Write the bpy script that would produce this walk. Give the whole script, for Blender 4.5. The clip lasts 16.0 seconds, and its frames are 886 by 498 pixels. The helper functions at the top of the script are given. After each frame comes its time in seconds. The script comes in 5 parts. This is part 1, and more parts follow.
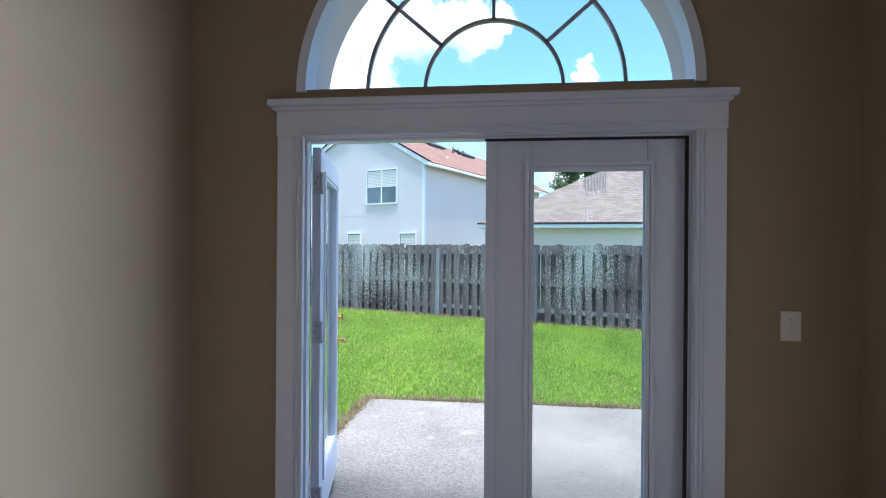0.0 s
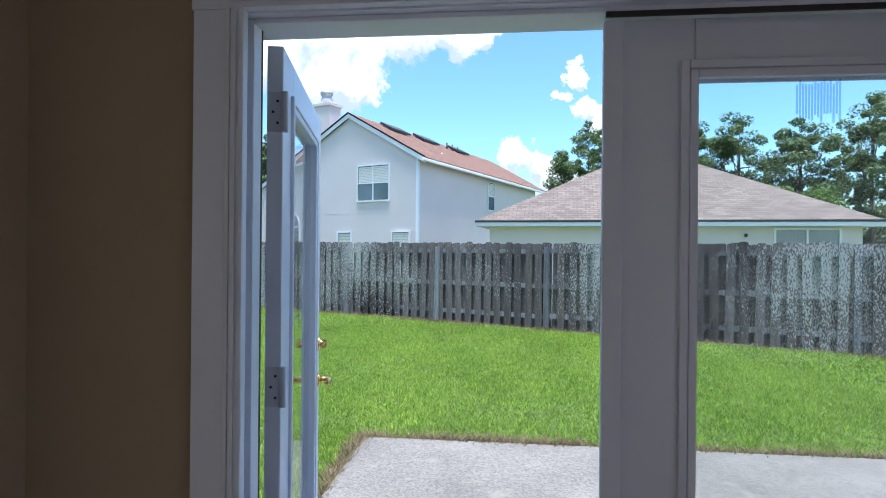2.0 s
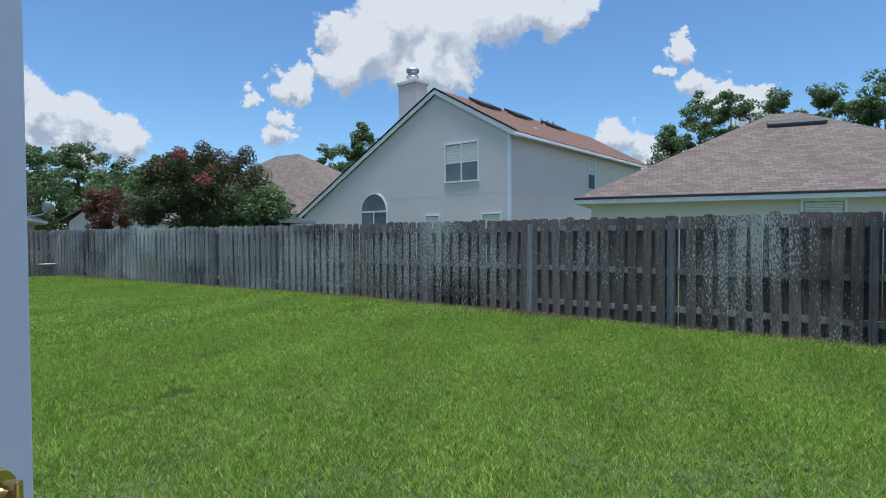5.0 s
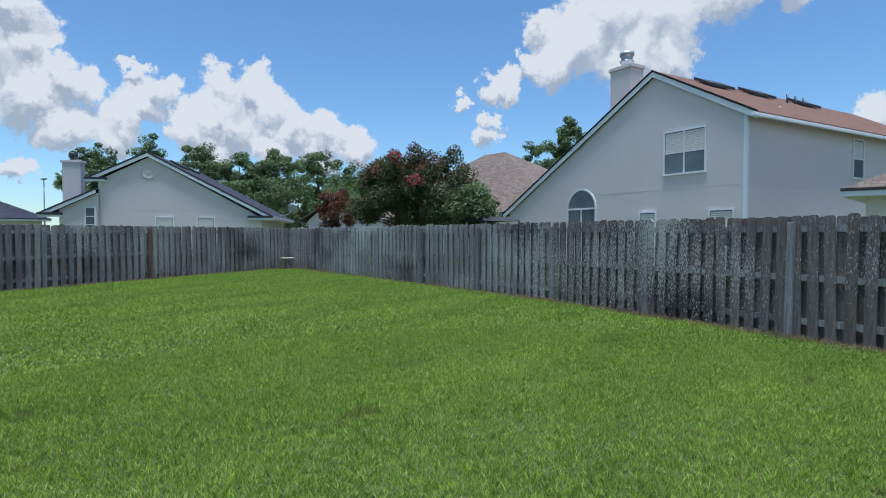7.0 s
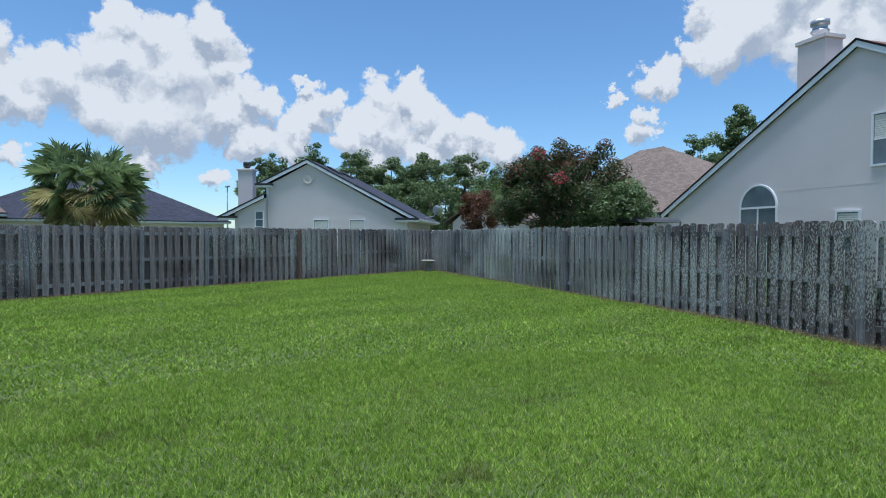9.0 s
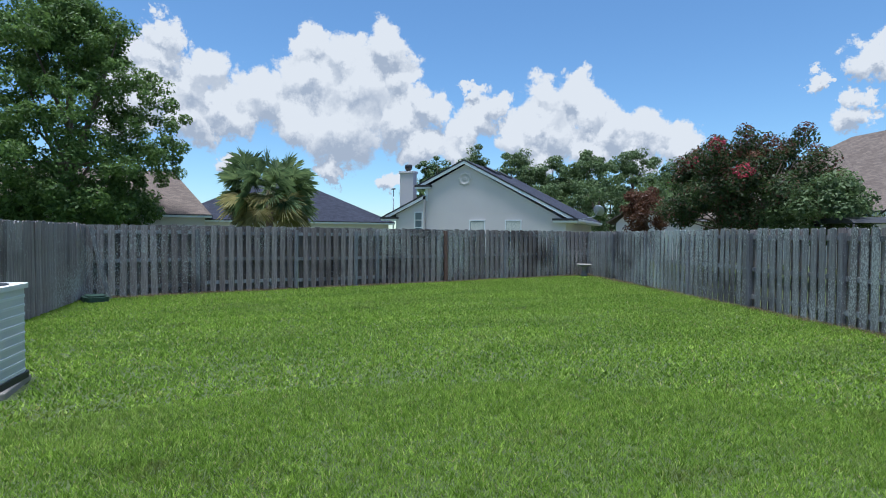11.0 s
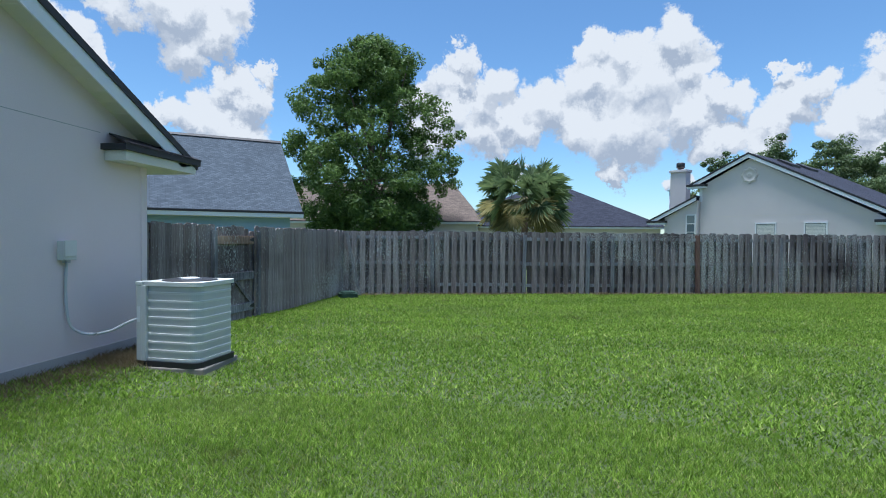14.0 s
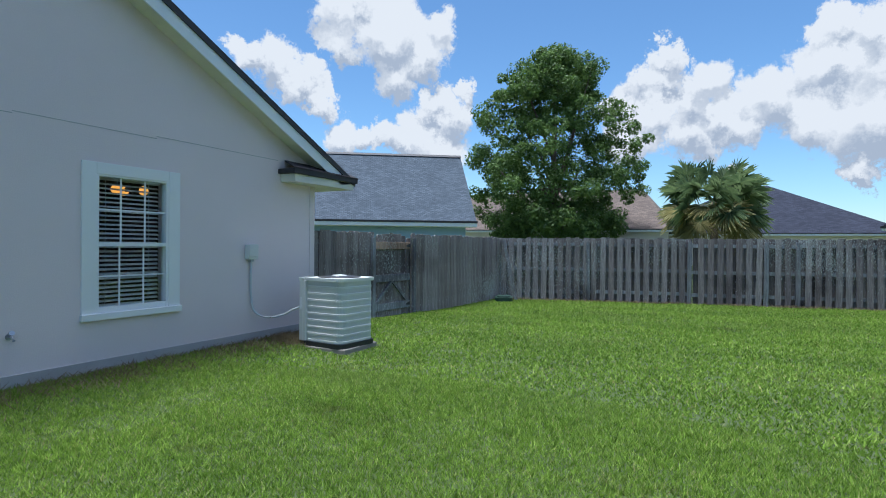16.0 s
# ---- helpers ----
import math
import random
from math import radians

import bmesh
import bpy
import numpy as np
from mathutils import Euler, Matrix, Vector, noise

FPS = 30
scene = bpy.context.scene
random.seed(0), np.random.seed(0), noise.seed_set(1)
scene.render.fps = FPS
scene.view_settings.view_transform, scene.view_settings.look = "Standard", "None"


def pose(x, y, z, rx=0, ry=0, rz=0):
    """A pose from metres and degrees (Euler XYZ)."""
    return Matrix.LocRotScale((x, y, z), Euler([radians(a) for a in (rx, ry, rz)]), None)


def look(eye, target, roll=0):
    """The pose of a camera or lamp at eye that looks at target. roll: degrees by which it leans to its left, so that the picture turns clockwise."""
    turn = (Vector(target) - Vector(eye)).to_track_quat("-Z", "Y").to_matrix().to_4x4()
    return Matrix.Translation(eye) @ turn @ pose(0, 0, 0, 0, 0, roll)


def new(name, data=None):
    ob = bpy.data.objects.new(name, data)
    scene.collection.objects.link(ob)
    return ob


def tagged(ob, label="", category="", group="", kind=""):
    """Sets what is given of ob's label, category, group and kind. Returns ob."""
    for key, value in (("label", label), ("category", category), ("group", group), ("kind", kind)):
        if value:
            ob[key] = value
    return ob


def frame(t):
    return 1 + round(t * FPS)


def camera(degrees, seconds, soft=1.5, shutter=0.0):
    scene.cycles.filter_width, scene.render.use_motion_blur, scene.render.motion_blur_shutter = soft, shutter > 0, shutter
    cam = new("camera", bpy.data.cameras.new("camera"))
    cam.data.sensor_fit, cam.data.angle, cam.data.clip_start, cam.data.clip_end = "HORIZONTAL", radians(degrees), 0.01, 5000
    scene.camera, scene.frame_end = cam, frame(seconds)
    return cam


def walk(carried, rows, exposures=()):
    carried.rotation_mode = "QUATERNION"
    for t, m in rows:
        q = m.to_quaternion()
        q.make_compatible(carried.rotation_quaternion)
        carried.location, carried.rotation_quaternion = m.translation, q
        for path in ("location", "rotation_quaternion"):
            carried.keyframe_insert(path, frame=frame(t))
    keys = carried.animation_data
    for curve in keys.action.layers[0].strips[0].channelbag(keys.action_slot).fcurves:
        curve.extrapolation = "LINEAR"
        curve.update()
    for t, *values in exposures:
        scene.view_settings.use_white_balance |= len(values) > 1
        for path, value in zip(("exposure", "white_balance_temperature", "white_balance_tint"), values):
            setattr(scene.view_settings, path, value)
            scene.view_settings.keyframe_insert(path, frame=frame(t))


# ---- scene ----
cam = camera(76.9, 16.0, soft=1.0)
PATH = [
    (0, (0.25, 0.525, 1.588), (0.012, 2.511, 1.587), 0.4),
    (0.5, (0.138, 0.86, 1.581), (-0.11, 2.845, 1.581), 0.4),
    (1, (0.061, 1.146, 1.582), (-0.183, 3.131, 1.582), 0.3),
    (1.5, (-0.025, 1.474, 1.574), (-0.252, 3.461, 1.576), 0.3),
    (2, (-0.106, 1.778, 1.542), (-0.309, 3.767, 1.543), 0.5),
    (2.5, (-0.169, 2.095, 1.515), (-0.34, 4.088, 1.509), 0.2),
    (3, (-0.202, 2.373, 1.49), (-0.346, 4.368, 1.472), 0.3),
    (3.2, (-0.203, 2.507, 1.485), (-0.346, 4.502, 1.46), 0.3),
    (5.3, (-0.309, 3.825, 1.394), (-0.954, 5.718, 1.343), -0.1),
    (5.5, (-0.377, 3.923, 1.392), (-1.095, 5.789, 1.342), 0.1),
    (6, (-0.505, 4.163, 1.405), (-1.393, 5.954, 1.353), -0.0),
    (6.5, (-0.633, 4.391, 1.433), (-1.676, 6.097, 1.38), 0.0),
    (7, (-0.742, 4.597, 1.44), (-1.927, 6.207, 1.386), 0.0),
    (7.5, (-0.857, 4.857, 1.463), (-2.17, 6.364, 1.41), 0.1),
    (8, (-1.027, 5.076, 1.445), (-2.439, 6.491, 1.392), 0.1),
    (8.5, (-1.188, 5.313, 1.46), (-2.679, 6.646, 1.409), 0.1),
    (11, (-2.089, 6.542, 1.504), (-3.943, 7.29, 1.454), 0.5),
    (11.5, (-2.192, 6.724, 1.528), (-4.114, 7.273, 1.477), 0.6),
    (12, (-2.331, 6.969, 1.507), (-4.304, 7.29, 1.458), 0.6),
    (12.5, (-2.487, 7.16, 1.516), (-4.484, 7.258, 1.469), 0.5),
    (13, (-2.541, 7.425, 1.503), (-4.54, 7.359, 1.457), 0.5),
    (13.5, (-2.509, 7.686, 1.498), (-4.503, 7.542, 1.454), 0.5),
    (14, (-2.432, 8.008, 1.503), (-4.419, 7.786, 1.464), 0.5),
    (14.5, (-2.408, 8.326, 1.481), (-4.381, 7.999, 1.445), 0.4),
    (15, (-2.351, 8.632, 1.488), (-4.299, 8.177, 1.456), 0.4),
    (15.5, (-2.202, 8.915, 1.458), (-4.098, 8.279, 1.437), 0.4),
    (16, (-2.095, 9.176, 1.45), (-3.889, 8.292, 1.438), 0.5),
]
EXPOSURES = [(0.0, 2.5, 5450, 10), (1.0, 2.4, 5450, 10), (2.0, 2.1, 5500, 10), (2.5, 2.0, 5500, 10), (3.2, 1.62, 5550, 10), (5.3, 1.08, 5550, 10), (16.0, 1.24, 5550, 10)]
walk(cam, [(t, look(eye, target, roll)) for t, eye, target, roll in PATH], EXPOSURES)

# ---- world and sun ----
SUN_EL, SUN_AZ = 85.0, 150.0  # azimuth clockwise from +y
world = bpy.data.worlds.new("sky")
scene.world = world
world.use_nodes = True


def sky_nodes():
    nt = world.node_tree
    nt.nodes.clear()
    n, k = nt.nodes.new, nt.links.new
    out = n("ShaderNodeOutputWorld")
    sky = n("ShaderNodeTexSky")
    sky.sky_type = "NISHITA"
    sky.sun_disc = False
    sky.sun_elevation, sky.sun_rotation = radians(SUN_EL), radians(SUN_AZ)
    sky.air_density, sky.dust_density, sky.ozone_density = 1.0, 0.2, 1.8
    bg = n("ShaderNodeBackground")
    bg.inputs[1].default_value = SKY_STRENGTH
    clear = n("ShaderNodeMix")
    clear.data_type, clear.blend_type = "RGBA", "MULTIPLY"
    clear.inputs[0].default_value = 1.0
    k(sky.outputs[0], clear.inputs[6])
    clear.inputs[7].default_value = (0.82, 0.965, 1.0, 1)
    k(clear.outputs[2], bg.inputs[0])
    # cumulus: puffs given by azimuth (counter-clockwise from +y), elevation and radius in degrees
    tc = n("ShaderNodeTexCoord")
    warp = n("ShaderNodeTexNoise")
    warp.inputs["Scale"].default_value = 15.0
    warp.inputs["Detail"].default_value = 10.0
    warp.inputs["Roughness"].default_value = 0.66
    k(tc.outputs["Generated"], warp.inputs["Vector"])
    off = n("ShaderNodeVectorMath")
    off.operation = "MULTIPLY_ADD"
    k(warp.outputs["Color"], off.inputs[0])
    off.inputs[1].default_value = (0.13, 0.13, 0.13)
    k(tc.outputs["Generated"], off.inputs[2])
    sub = n("ShaderNodeVectorMath")
    sub.operation = "SUBTRACT"
    k(off.outputs[0], sub.inputs[0])
    sub.inputs[1].default_value = (0.065, 0.065, 0.065)

    def field(lift):
        last = None
        for az, el, r in PUFFS:
            a, e, q = radians(az), radians(el) - lift * radians(r), radians(r)
            d = n("ShaderNodeVectorMath")
            d.operation = "DISTANCE"
            k(sub.outputs[0], d.inputs[0])
            d.inputs[1].default_value = (-math.sin(a) * math.cos(e), math.cos(a) * math.cos(e), math.sin(e))
            f = n("ShaderNodeMath")
            f.operation = "MULTIPLY_ADD"
            k(d.outputs["Value"], f.inputs[0])
            f.inputs[1].default_value, f.inputs[2].default_value = -1.0 / q, 1.0
            if last:
                m = n("ShaderNodeMath")
                m.operation = "MAXIMUM"
                k(last, m.inputs[0])
                k(f.outputs[0], m.inputs[1])
                last = m.outputs[0]
            else:
                last = f.outputs[0]
        return last

    thick, low = field(0.0), field(0.55)
    cover = n("ShaderNodeMapRange")
    cover.interpolation_type = "SMOOTHSTEP"
    k(thick, cover.inputs[0])
    cover.inputs[1].default_value, cover.inputs[2].default_value = 0.04, 0.30
    # underside test: deep in the puff lowered by half a radius means base, so grey
    under = n("ShaderNodeMath")
    under.operation = "SUBTRACT"
    k(low, under.inputs[0])
    k(thick, under.inputs[1])
    fine = n("ShaderNodeTexNoise")
    fine.inputs["Scale"].default_value, fine.inputs["Detail"].default_value = 13.0, 8.0
    k(sub.outputs[0], fine.inputs["Vector"])
    mix = n("ShaderNodeMath")
    mix.operation = "MULTIPLY_ADD"
    k(fine.outputs[0], mix.inputs[0])
    mix.inputs[1].default_value = 0.68
    lit = n("ShaderNodeMath")
    lit.operation = "MULTIPLY_ADD"
    lit.inputs[1].default_value, lit.inputs[2].default_value = 1.25, -0.21
    k(under.outputs[0], lit.inputs[0])
    k(lit.outputs[0], mix.inputs[2])
    ramp = n("ShaderNodeValToRGB")
    ramp.color_ramp.elements[0].position, ramp.color_ramp.elements[0].color = 0.0, (1.0, 0.975, 0.92, 1)
    ramp.color_ramp.elements[1].position, ramp.color_ramp.elements[1].color = 0.6, (0.52, 0.565, 0.62, 1)
    k(mix.outputs[0], ramp.inputs[0])
    cloud = n("ShaderNodeBackground")
    cloud.inputs[1].default_value = CLOUD_STRENGTH
    k(ramp.outputs[0], cloud.inputs[0])
    both = n("ShaderNodeMixShader")
    k(cover.outputs[0], both.inputs[0])
    k(bg.outputs[0], both.inputs[1])
    k(cloud.outputs[0], both.inputs[2])
    k(both.outputs[0], out.inputs[0])


SKY_STRENGTH, CLOUD_STRENGTH = 0.062, 0.36
CLOUD_A = [(57.6, 13.8, 2.67), (55.3, 13.7, 3.03), (53.4, 11.5, 2.45), (56.9, 10.4, 3.23), (51.3, 10.1, 2.81), (48.2, 10.2, 2.68), (45.2, 9.2, 2.52), (53.4, 8.5, 2.99), (58.4, 11.5, 2.67), (49.1, 7.6, 2.41)]
CLOUD_B = [(19.9, 21.7, 5.24), (15.4, 20.6, 5.26), (22.2, 18.6, 4.8), (14.2, 17.0, 2.71), (17.1, 17.1, 4.25), (9.7, 21.3, 3.98), (5.4, 21.7, 3.31), (24.5, 17.1, 3.34), (1.7, 21.5, 2.14), (26.2, 19.6, 2.07), (28.0, 16.2, 1.7), (30.2, 14.3, 2.07)]
CLOUD_C = [(-7.3, 17.1, 1.31), (-5.8, 15.2, 0.84), (-8.4, 14.2, 1.83), (-10.3, 12.5, 2.24), (-12.6, 11.7, 2.41), (-14.2, 12.4, 1.4), (-1.4, 9.6, 2.4), (-3.9, 8.3, 2.24), (-6.0, 7.3, 2.08), (34.4, 13.2, 1.02), (31.5, 11.4, 1.36), (31.9, 9.3, 1.74)]
CLOUD_E = [(81.2, 18.3, 2.6), (78.5, 17.5, 2.96), (74.0, 18.3, 2.99), (77.3, 15.2, 4.24), (81.8, 15.5, 3.54), (72.8, 15.4, 2.76), (86.0, 13.1, 3.49), (82.8, 11.0, 3.62), (72.8, 11.7, 3.46), (69.9, 13.1, 2.5), (78.4, 10.9, 4.65)]
CLOUD_F = [(97.0, 15.7, 1.81), (94.8, 15.6, 2.07), (96.2, 13.0, 3.11), (92.0, 13.3, 3.01), (92.5, 10.5, 3.32), (89.1, 11.3, 2.86), (97.5, 10.5, 3.1), (79.0, 6.5, 1.64), (89.6, 6.6, 1.63), (73.9, 5.2, 1.55)]
CLOUD_G = [(64.1, 12.0, 2.83), (62.7, 12.8, 2.12), (66.4, 10.4, 2.86), (70.5, 9.2, 2.88), (67.0, 8.7, 2.25), (65.6, 14.0, 1.12), (59.6, 10.0, 3.14), (56.8, 12.4, 2.76), (55.2, 14.5, 2.28), (53.2, 12.3, 2.7), (58.4, 7.8, 2.84), (31.5, 14.6, 1.78), (34.1, 13.1, 0.85), (31.4, 11.2, 1.1)]
CLOUD_H = [(126.8, 22.3, 3.42), (122.2, 20.6, 4.43), (118.5, 18.7, 3.33), (126.8, 19.9, 2.63), (117.6, 20.8, 2.67), (121.6, 17.0, 3.05), (124.5, 23.4, 2.84), (133.3, 17.3, 2.87), (135.4, 17.6, 1.97), (130.6, 16.0, 2.66), (128.9, 14.0, 2.12), (126.7, 10.9, 2.49), (123.6, 11.0, 1.89)]
CLOUD_J = [(117.0, 14.2, 2.26), (115.2, 12.8, 2.84), (118.7, 11.1, 3.5), (121.0, 10.5, 2.23), (114.1, 15.3, 1.62), (117.5, 9.2, 3.86), (94.4, 17.1, 1.93), (91.4, 14.9, 2.71), (96.9, 15.4, 2.29), (98.4, 13.4, 2.35)]
# big puffs added out of view to lift the fill light in shade
CLOUD_FILL = [(az, el, 9.0 + (az * 7) % 5) for az, el in ((0, 48), (48, 44), (95, 50), (140, 40), (170, 28), (200, 50), (215, 20), (245, 36), (260, 14), (285, 52), (300, 26), (330, 40), (150, 12), (20, 72), (180, 70))]
PUFFS = CLOUD_FILL + CLOUD_A + CLOUD_B + CLOUD_C + CLOUD_E + CLOUD_F + CLOUD_G + CLOUD_H + CLOUD_J
sky_nodes()
sun = new("sun", bpy.data.lights.new("sun", "SUN"))
sun.data.energy, sun.data.angle, sun.data.color = 2.9, radians(22.0), (1.0, 0.965, 0.92)
_e, _a = radians(SUN_EL), radians(SUN_AZ)
sun.matrix_world = look((math.sin(_a) * math.cos(_e) * 60, math.cos(_a) * math.cos(_e) * 60, math.sin(_e) * 60), (0, 0, 0))


# ---- materials ----
class Nodes:
    """A small builder for node materials."""

    def __init__(self, name, rough=0.7, metal=0.0, spec=0.5):
        self.m = bpy.data.materials.new(name)
        self.m.use_nodes = True
        self.t = self.m.node_tree
        self.b = self.t.nodes["Principled BSDF"]
        self.b.inputs["Roughness"].default_value = rough
        self.b.inputs["Metallic"].default_value = metal
        self.b.inputs["Specular IOR Level"].default_value = spec
        self.tc = self.t.nodes.new("ShaderNodeTexCoord")
        self.co = self.tc.outputs["Object"]

    def world_space(self):
        g = self.t.nodes.new("ShaderNodeNewGeometry")
        self.co = g.outputs["Position"]
        return self

    def stretch(self, sx, sy, sz):
        v = self.t.nodes.new("ShaderNodeVectorMath")
        v.operation = "MULTIPLY"
        self.t.links.new(self.co, v.inputs[0])
        v.inputs[1].default_value = (sx, sy, sz)
        return v.outputs[0]

    def noise(self, scale, detail=4.0, rough=0.55, co=None):
        x = self.t.nodes.new("ShaderNodeTexNoise")
        x.inputs["Scale"].default_value, x.inputs["Detail"].default_value, x.inputs["Roughness"].default_value = scale, detail, rough
        self.t.links.new(co or self.co, x.inputs["Vector"])
        return x.outputs["Fac"]

    def random(self):
        return self.t.nodes.new("ShaderNodeObjectInfo").outputs["Random"]

    def island(self):
        return self.t.nodes.new("ShaderNodeNewGeometry").outputs["Random Per Island"]

    def ramp(self, fac, *stops):
        r = self.t.nodes.new("ShaderNodeValToRGB")
        el = r.color_ramp.elements
        while len(el) < len(stops):
            el.new(0.5)
        for e, (p, c) in zip(el, stops):
            e.position = p
            e.color = (*c, 1) if len(c) == 3 else c
        self.t.links.new(fac, r.inputs[0])
        return r.outputs[0]

    def mix(self, fac, a, b, how="MIX"):
        x = self.t.nodes.new("ShaderNodeMix")
        x.data_type, x.blend_type = "RGBA", how
        for s, v in ((x.inputs[0], fac), (x.inputs[6], a), (x.inputs[7], b)):
            if isinstance(v, (int, float)):
                s.default_value = v
            elif isinstance(v, tuple):
                s.default_value = (*v, 1)
            else:
                self.t.links.new(v, s)
        return x.outputs[2]

    def math(self, op, a, b=0.0):
        x = self.t.nodes.new("ShaderNodeMath")
        x.operation = op
        for s, v in ((x.inputs[0], a), (x.inputs[1], b)):
            if isinstance(v, (int, float)):
                s.default_value = v
            else:
                self.t.links.new(v, s)
        return x.outputs[0]

    def bump(self, h, strength=0.3, dist=0.01):
        x = self.t.nodes.new("ShaderNodeBump")
        x.inputs["Strength"].default_value, x.inputs["Distance"].default_value = strength, dist
        self.t.links.new(h, x.inputs["Height"])
        self.t.links.new(x.outputs[0], self.b.inputs["Normal"])
        return self

    def colour(self, c):
        if isinstance(c, tuple):
            self.b.inputs["Base Color"].default_value = (*c, 1)
        else:
            self.t.links.new(c, self.b.inputs["Base Color"])
        return self

    def rough(self, r):
        self.t.links.new(r, self.b.inputs["Roughness"])
        return self


def speckled(name, c, spread=0.08, scale=30.0, rough=0.7, bump=0.2, dist=0.004, stain=1.2, metal=0.0, spec=0.5):
    """Paint, plaster or stone: a colour with grain and larger stains."""
    n = Nodes(name, rough, metal, spec).world_space()
    g, s = n.noise(scale, 5.0), n.noise(stain, 3.0)
    lo, hi = tuple(v * (1 - spread) for v in c), tuple(min(1, v * (1 + spread)) for v in c)
    n.colour(n.mix(n.math("MULTIPLY", g, 0.5), n.ramp(s, (0.3, lo), (0.7, hi)), n.ramp(g, (0.3, lo), (0.7, hi))))
    if bump:
        n.bump(g, bump, dist)
    return n.m


M = {}
M["wall_inside"] = speckled("tan_wall_paint", (0.35, 0.275, 0.178), 0.04, 90, 0.75, 0.12, 0.002)
M["ceiling"] = speckled("ceiling_paint", (0.75, 0.73, 0.69), 0.03, 60, 0.9, 0.2, 0.003)
M["floor"] = speckled("tile_floor", (0.42, 0.36, 0.3), 0.1, 12, 0.4, 0.05, 0.001)
M["trim"] = speckled("white_trim_paint", (0.72, 0.76, 0.85), 0.03, 40, 0.4, 0.05, 0.001)
M["door"] = speckled("white_door_paint", (0.70, 0.74, 0.84), 0.03, 50, 0.38, 0.05, 0.001)
M["stucco"] = speckled("grey_stucco", (0.76, 0.66, 0.665), 0.05, 120, 0.9, 0.5, 0.004, 0.5)
M["stucco_base"] = speckled("grey_foundation", (0.42, 0.40, 0.39), 0.12, 60, 0.9, 0.4, 0.004, 2.0)
M["white_stucco"] = speckled("cream_white_stucco", (0.69, 0.625, 0.605), 0.04, 40, 0.9, 0.4, 0.01, 0.4)
M["beige_stucco"] = speckled("pale_beige_stucco", (0.70, 0.63, 0.58), 0.05, 40, 0.9, 0.4, 0.01, 0.4)
M["blue_siding"] = speckled("blue_siding", (0.3, 0.42, 0.55), 0.06, 20, 0.8, 0.2, 0.01, 0.5)
M["soffit"] = speckled("cream_soffit", (0.72, 0.70, 0.62), 0.04, 30, 0.7, 0.1, 0.002)
M["fascia"] = speckled("white_fascia", (0.8, 0.82, 0.84), 0.03, 30, 0.5, 0.05, 0.002)
M["drip"] = speckled("dark_drip_edge", (0.03, 0.028, 0.03), 0.15, 30, 0.6, 0.1, 0.002)
M["brass"] = speckled("polished_brass", (0.85, 0.58, 0.2), 0.05, 40, 0.22, 0, 0, 1.0, 1.0)
M["steel"] = speckled("grey_steel", (0.42, 0.44, 0.48), 0.08, 60, 0.4, 0.05, 0.001, 3.0, 0.7)
M["black"] = speckled("black_plastic", (0.025, 0.025, 0.028), 0.2, 40, 0.5, 0.1, 0.002)
M["rubber"] = speckled("dark_weatherstrip", (0.03, 0.025, 0.025), 0.2, 40, 0.8, 0.0)
M["plate"] = speckled("ivory_plastic", (0.78, 0.74, 0.68), 0.02, 40, 0.35, 0.0)
M["ac"] = speckled("beige_painted_steel", (0.66, 0.67, 0.64), 0.04, 70, 0.45, 0.05, 0.001, 1.5)
M["ac_dark"] = speckled("grey_coil_mesh", (0.58, 0.59, 0.57), 0.10, 160, 0.6, 0.3, 0.003)
M["pad"] = speckled("weathered_concrete", (0.27, 0.245, 0.21), 0.15, 40, 0.95, 0.5, 0.006)
M["stone"] = speckled("cast_stone", (0.31, 0.29, 0.265), 0.15, 40, 0.95, 0.5, 0.006, 3.0)
M["blind"] = speckled("ivory_blind", (0.7, 0.68, 0.62), 0.03, 30, 0.6, 0.0)
M["conduit"] = speckled("light_grey_conduit", (0.55, 0.56, 0.57), 0.06, 60, 0.5, 0.05, 0.001)
M["hinge"] = speckled("grey_painted_hinge", (0.56, 0.58, 0.64), 0.06, 60, 0.45, 0.05, 0.001)
# dark tone carries the dimness of the room behind the rear window
M["room_dark"] = speckled("room_dimness_paint", (0.12, 0.085, 0.06), 0.1, 10, 0.9, 0.0)
M["green_box"] = speckled("green_valve_cover", (0.02, 0.05, 0.035), 0.2, 40, 0.5, 0.1, 0.003)
M["bark"] = speckled("grey_brown_bark", (0.14, 0.105, 0.075), 0.3, 14, 0.95, 0.9, 0.03)
M["white_plain"] = speckled("white_vinyl", (0.8, 0.8, 0.8), 0.02, 30, 0.5, 0.0)


def lawn_soil():
    n = Nodes("lawn_ground", 0.95).world_space()
    big, fine = n.noise(0.35, 4.0), n.noise(45.0, 5.0)
    c = n.mix(fine, n.ramp(big, (0.35, (0.058, 0.088, 0.024)), (0.65, (0.08, 0.112, 0.032))), n.ramp(fine, (0.3, (0.045, 0.058, 0.02)), (0.7, (0.10, 0.135, 0.036))))
    return n.colour(c).bump(fine, 0.8, 0.03).m


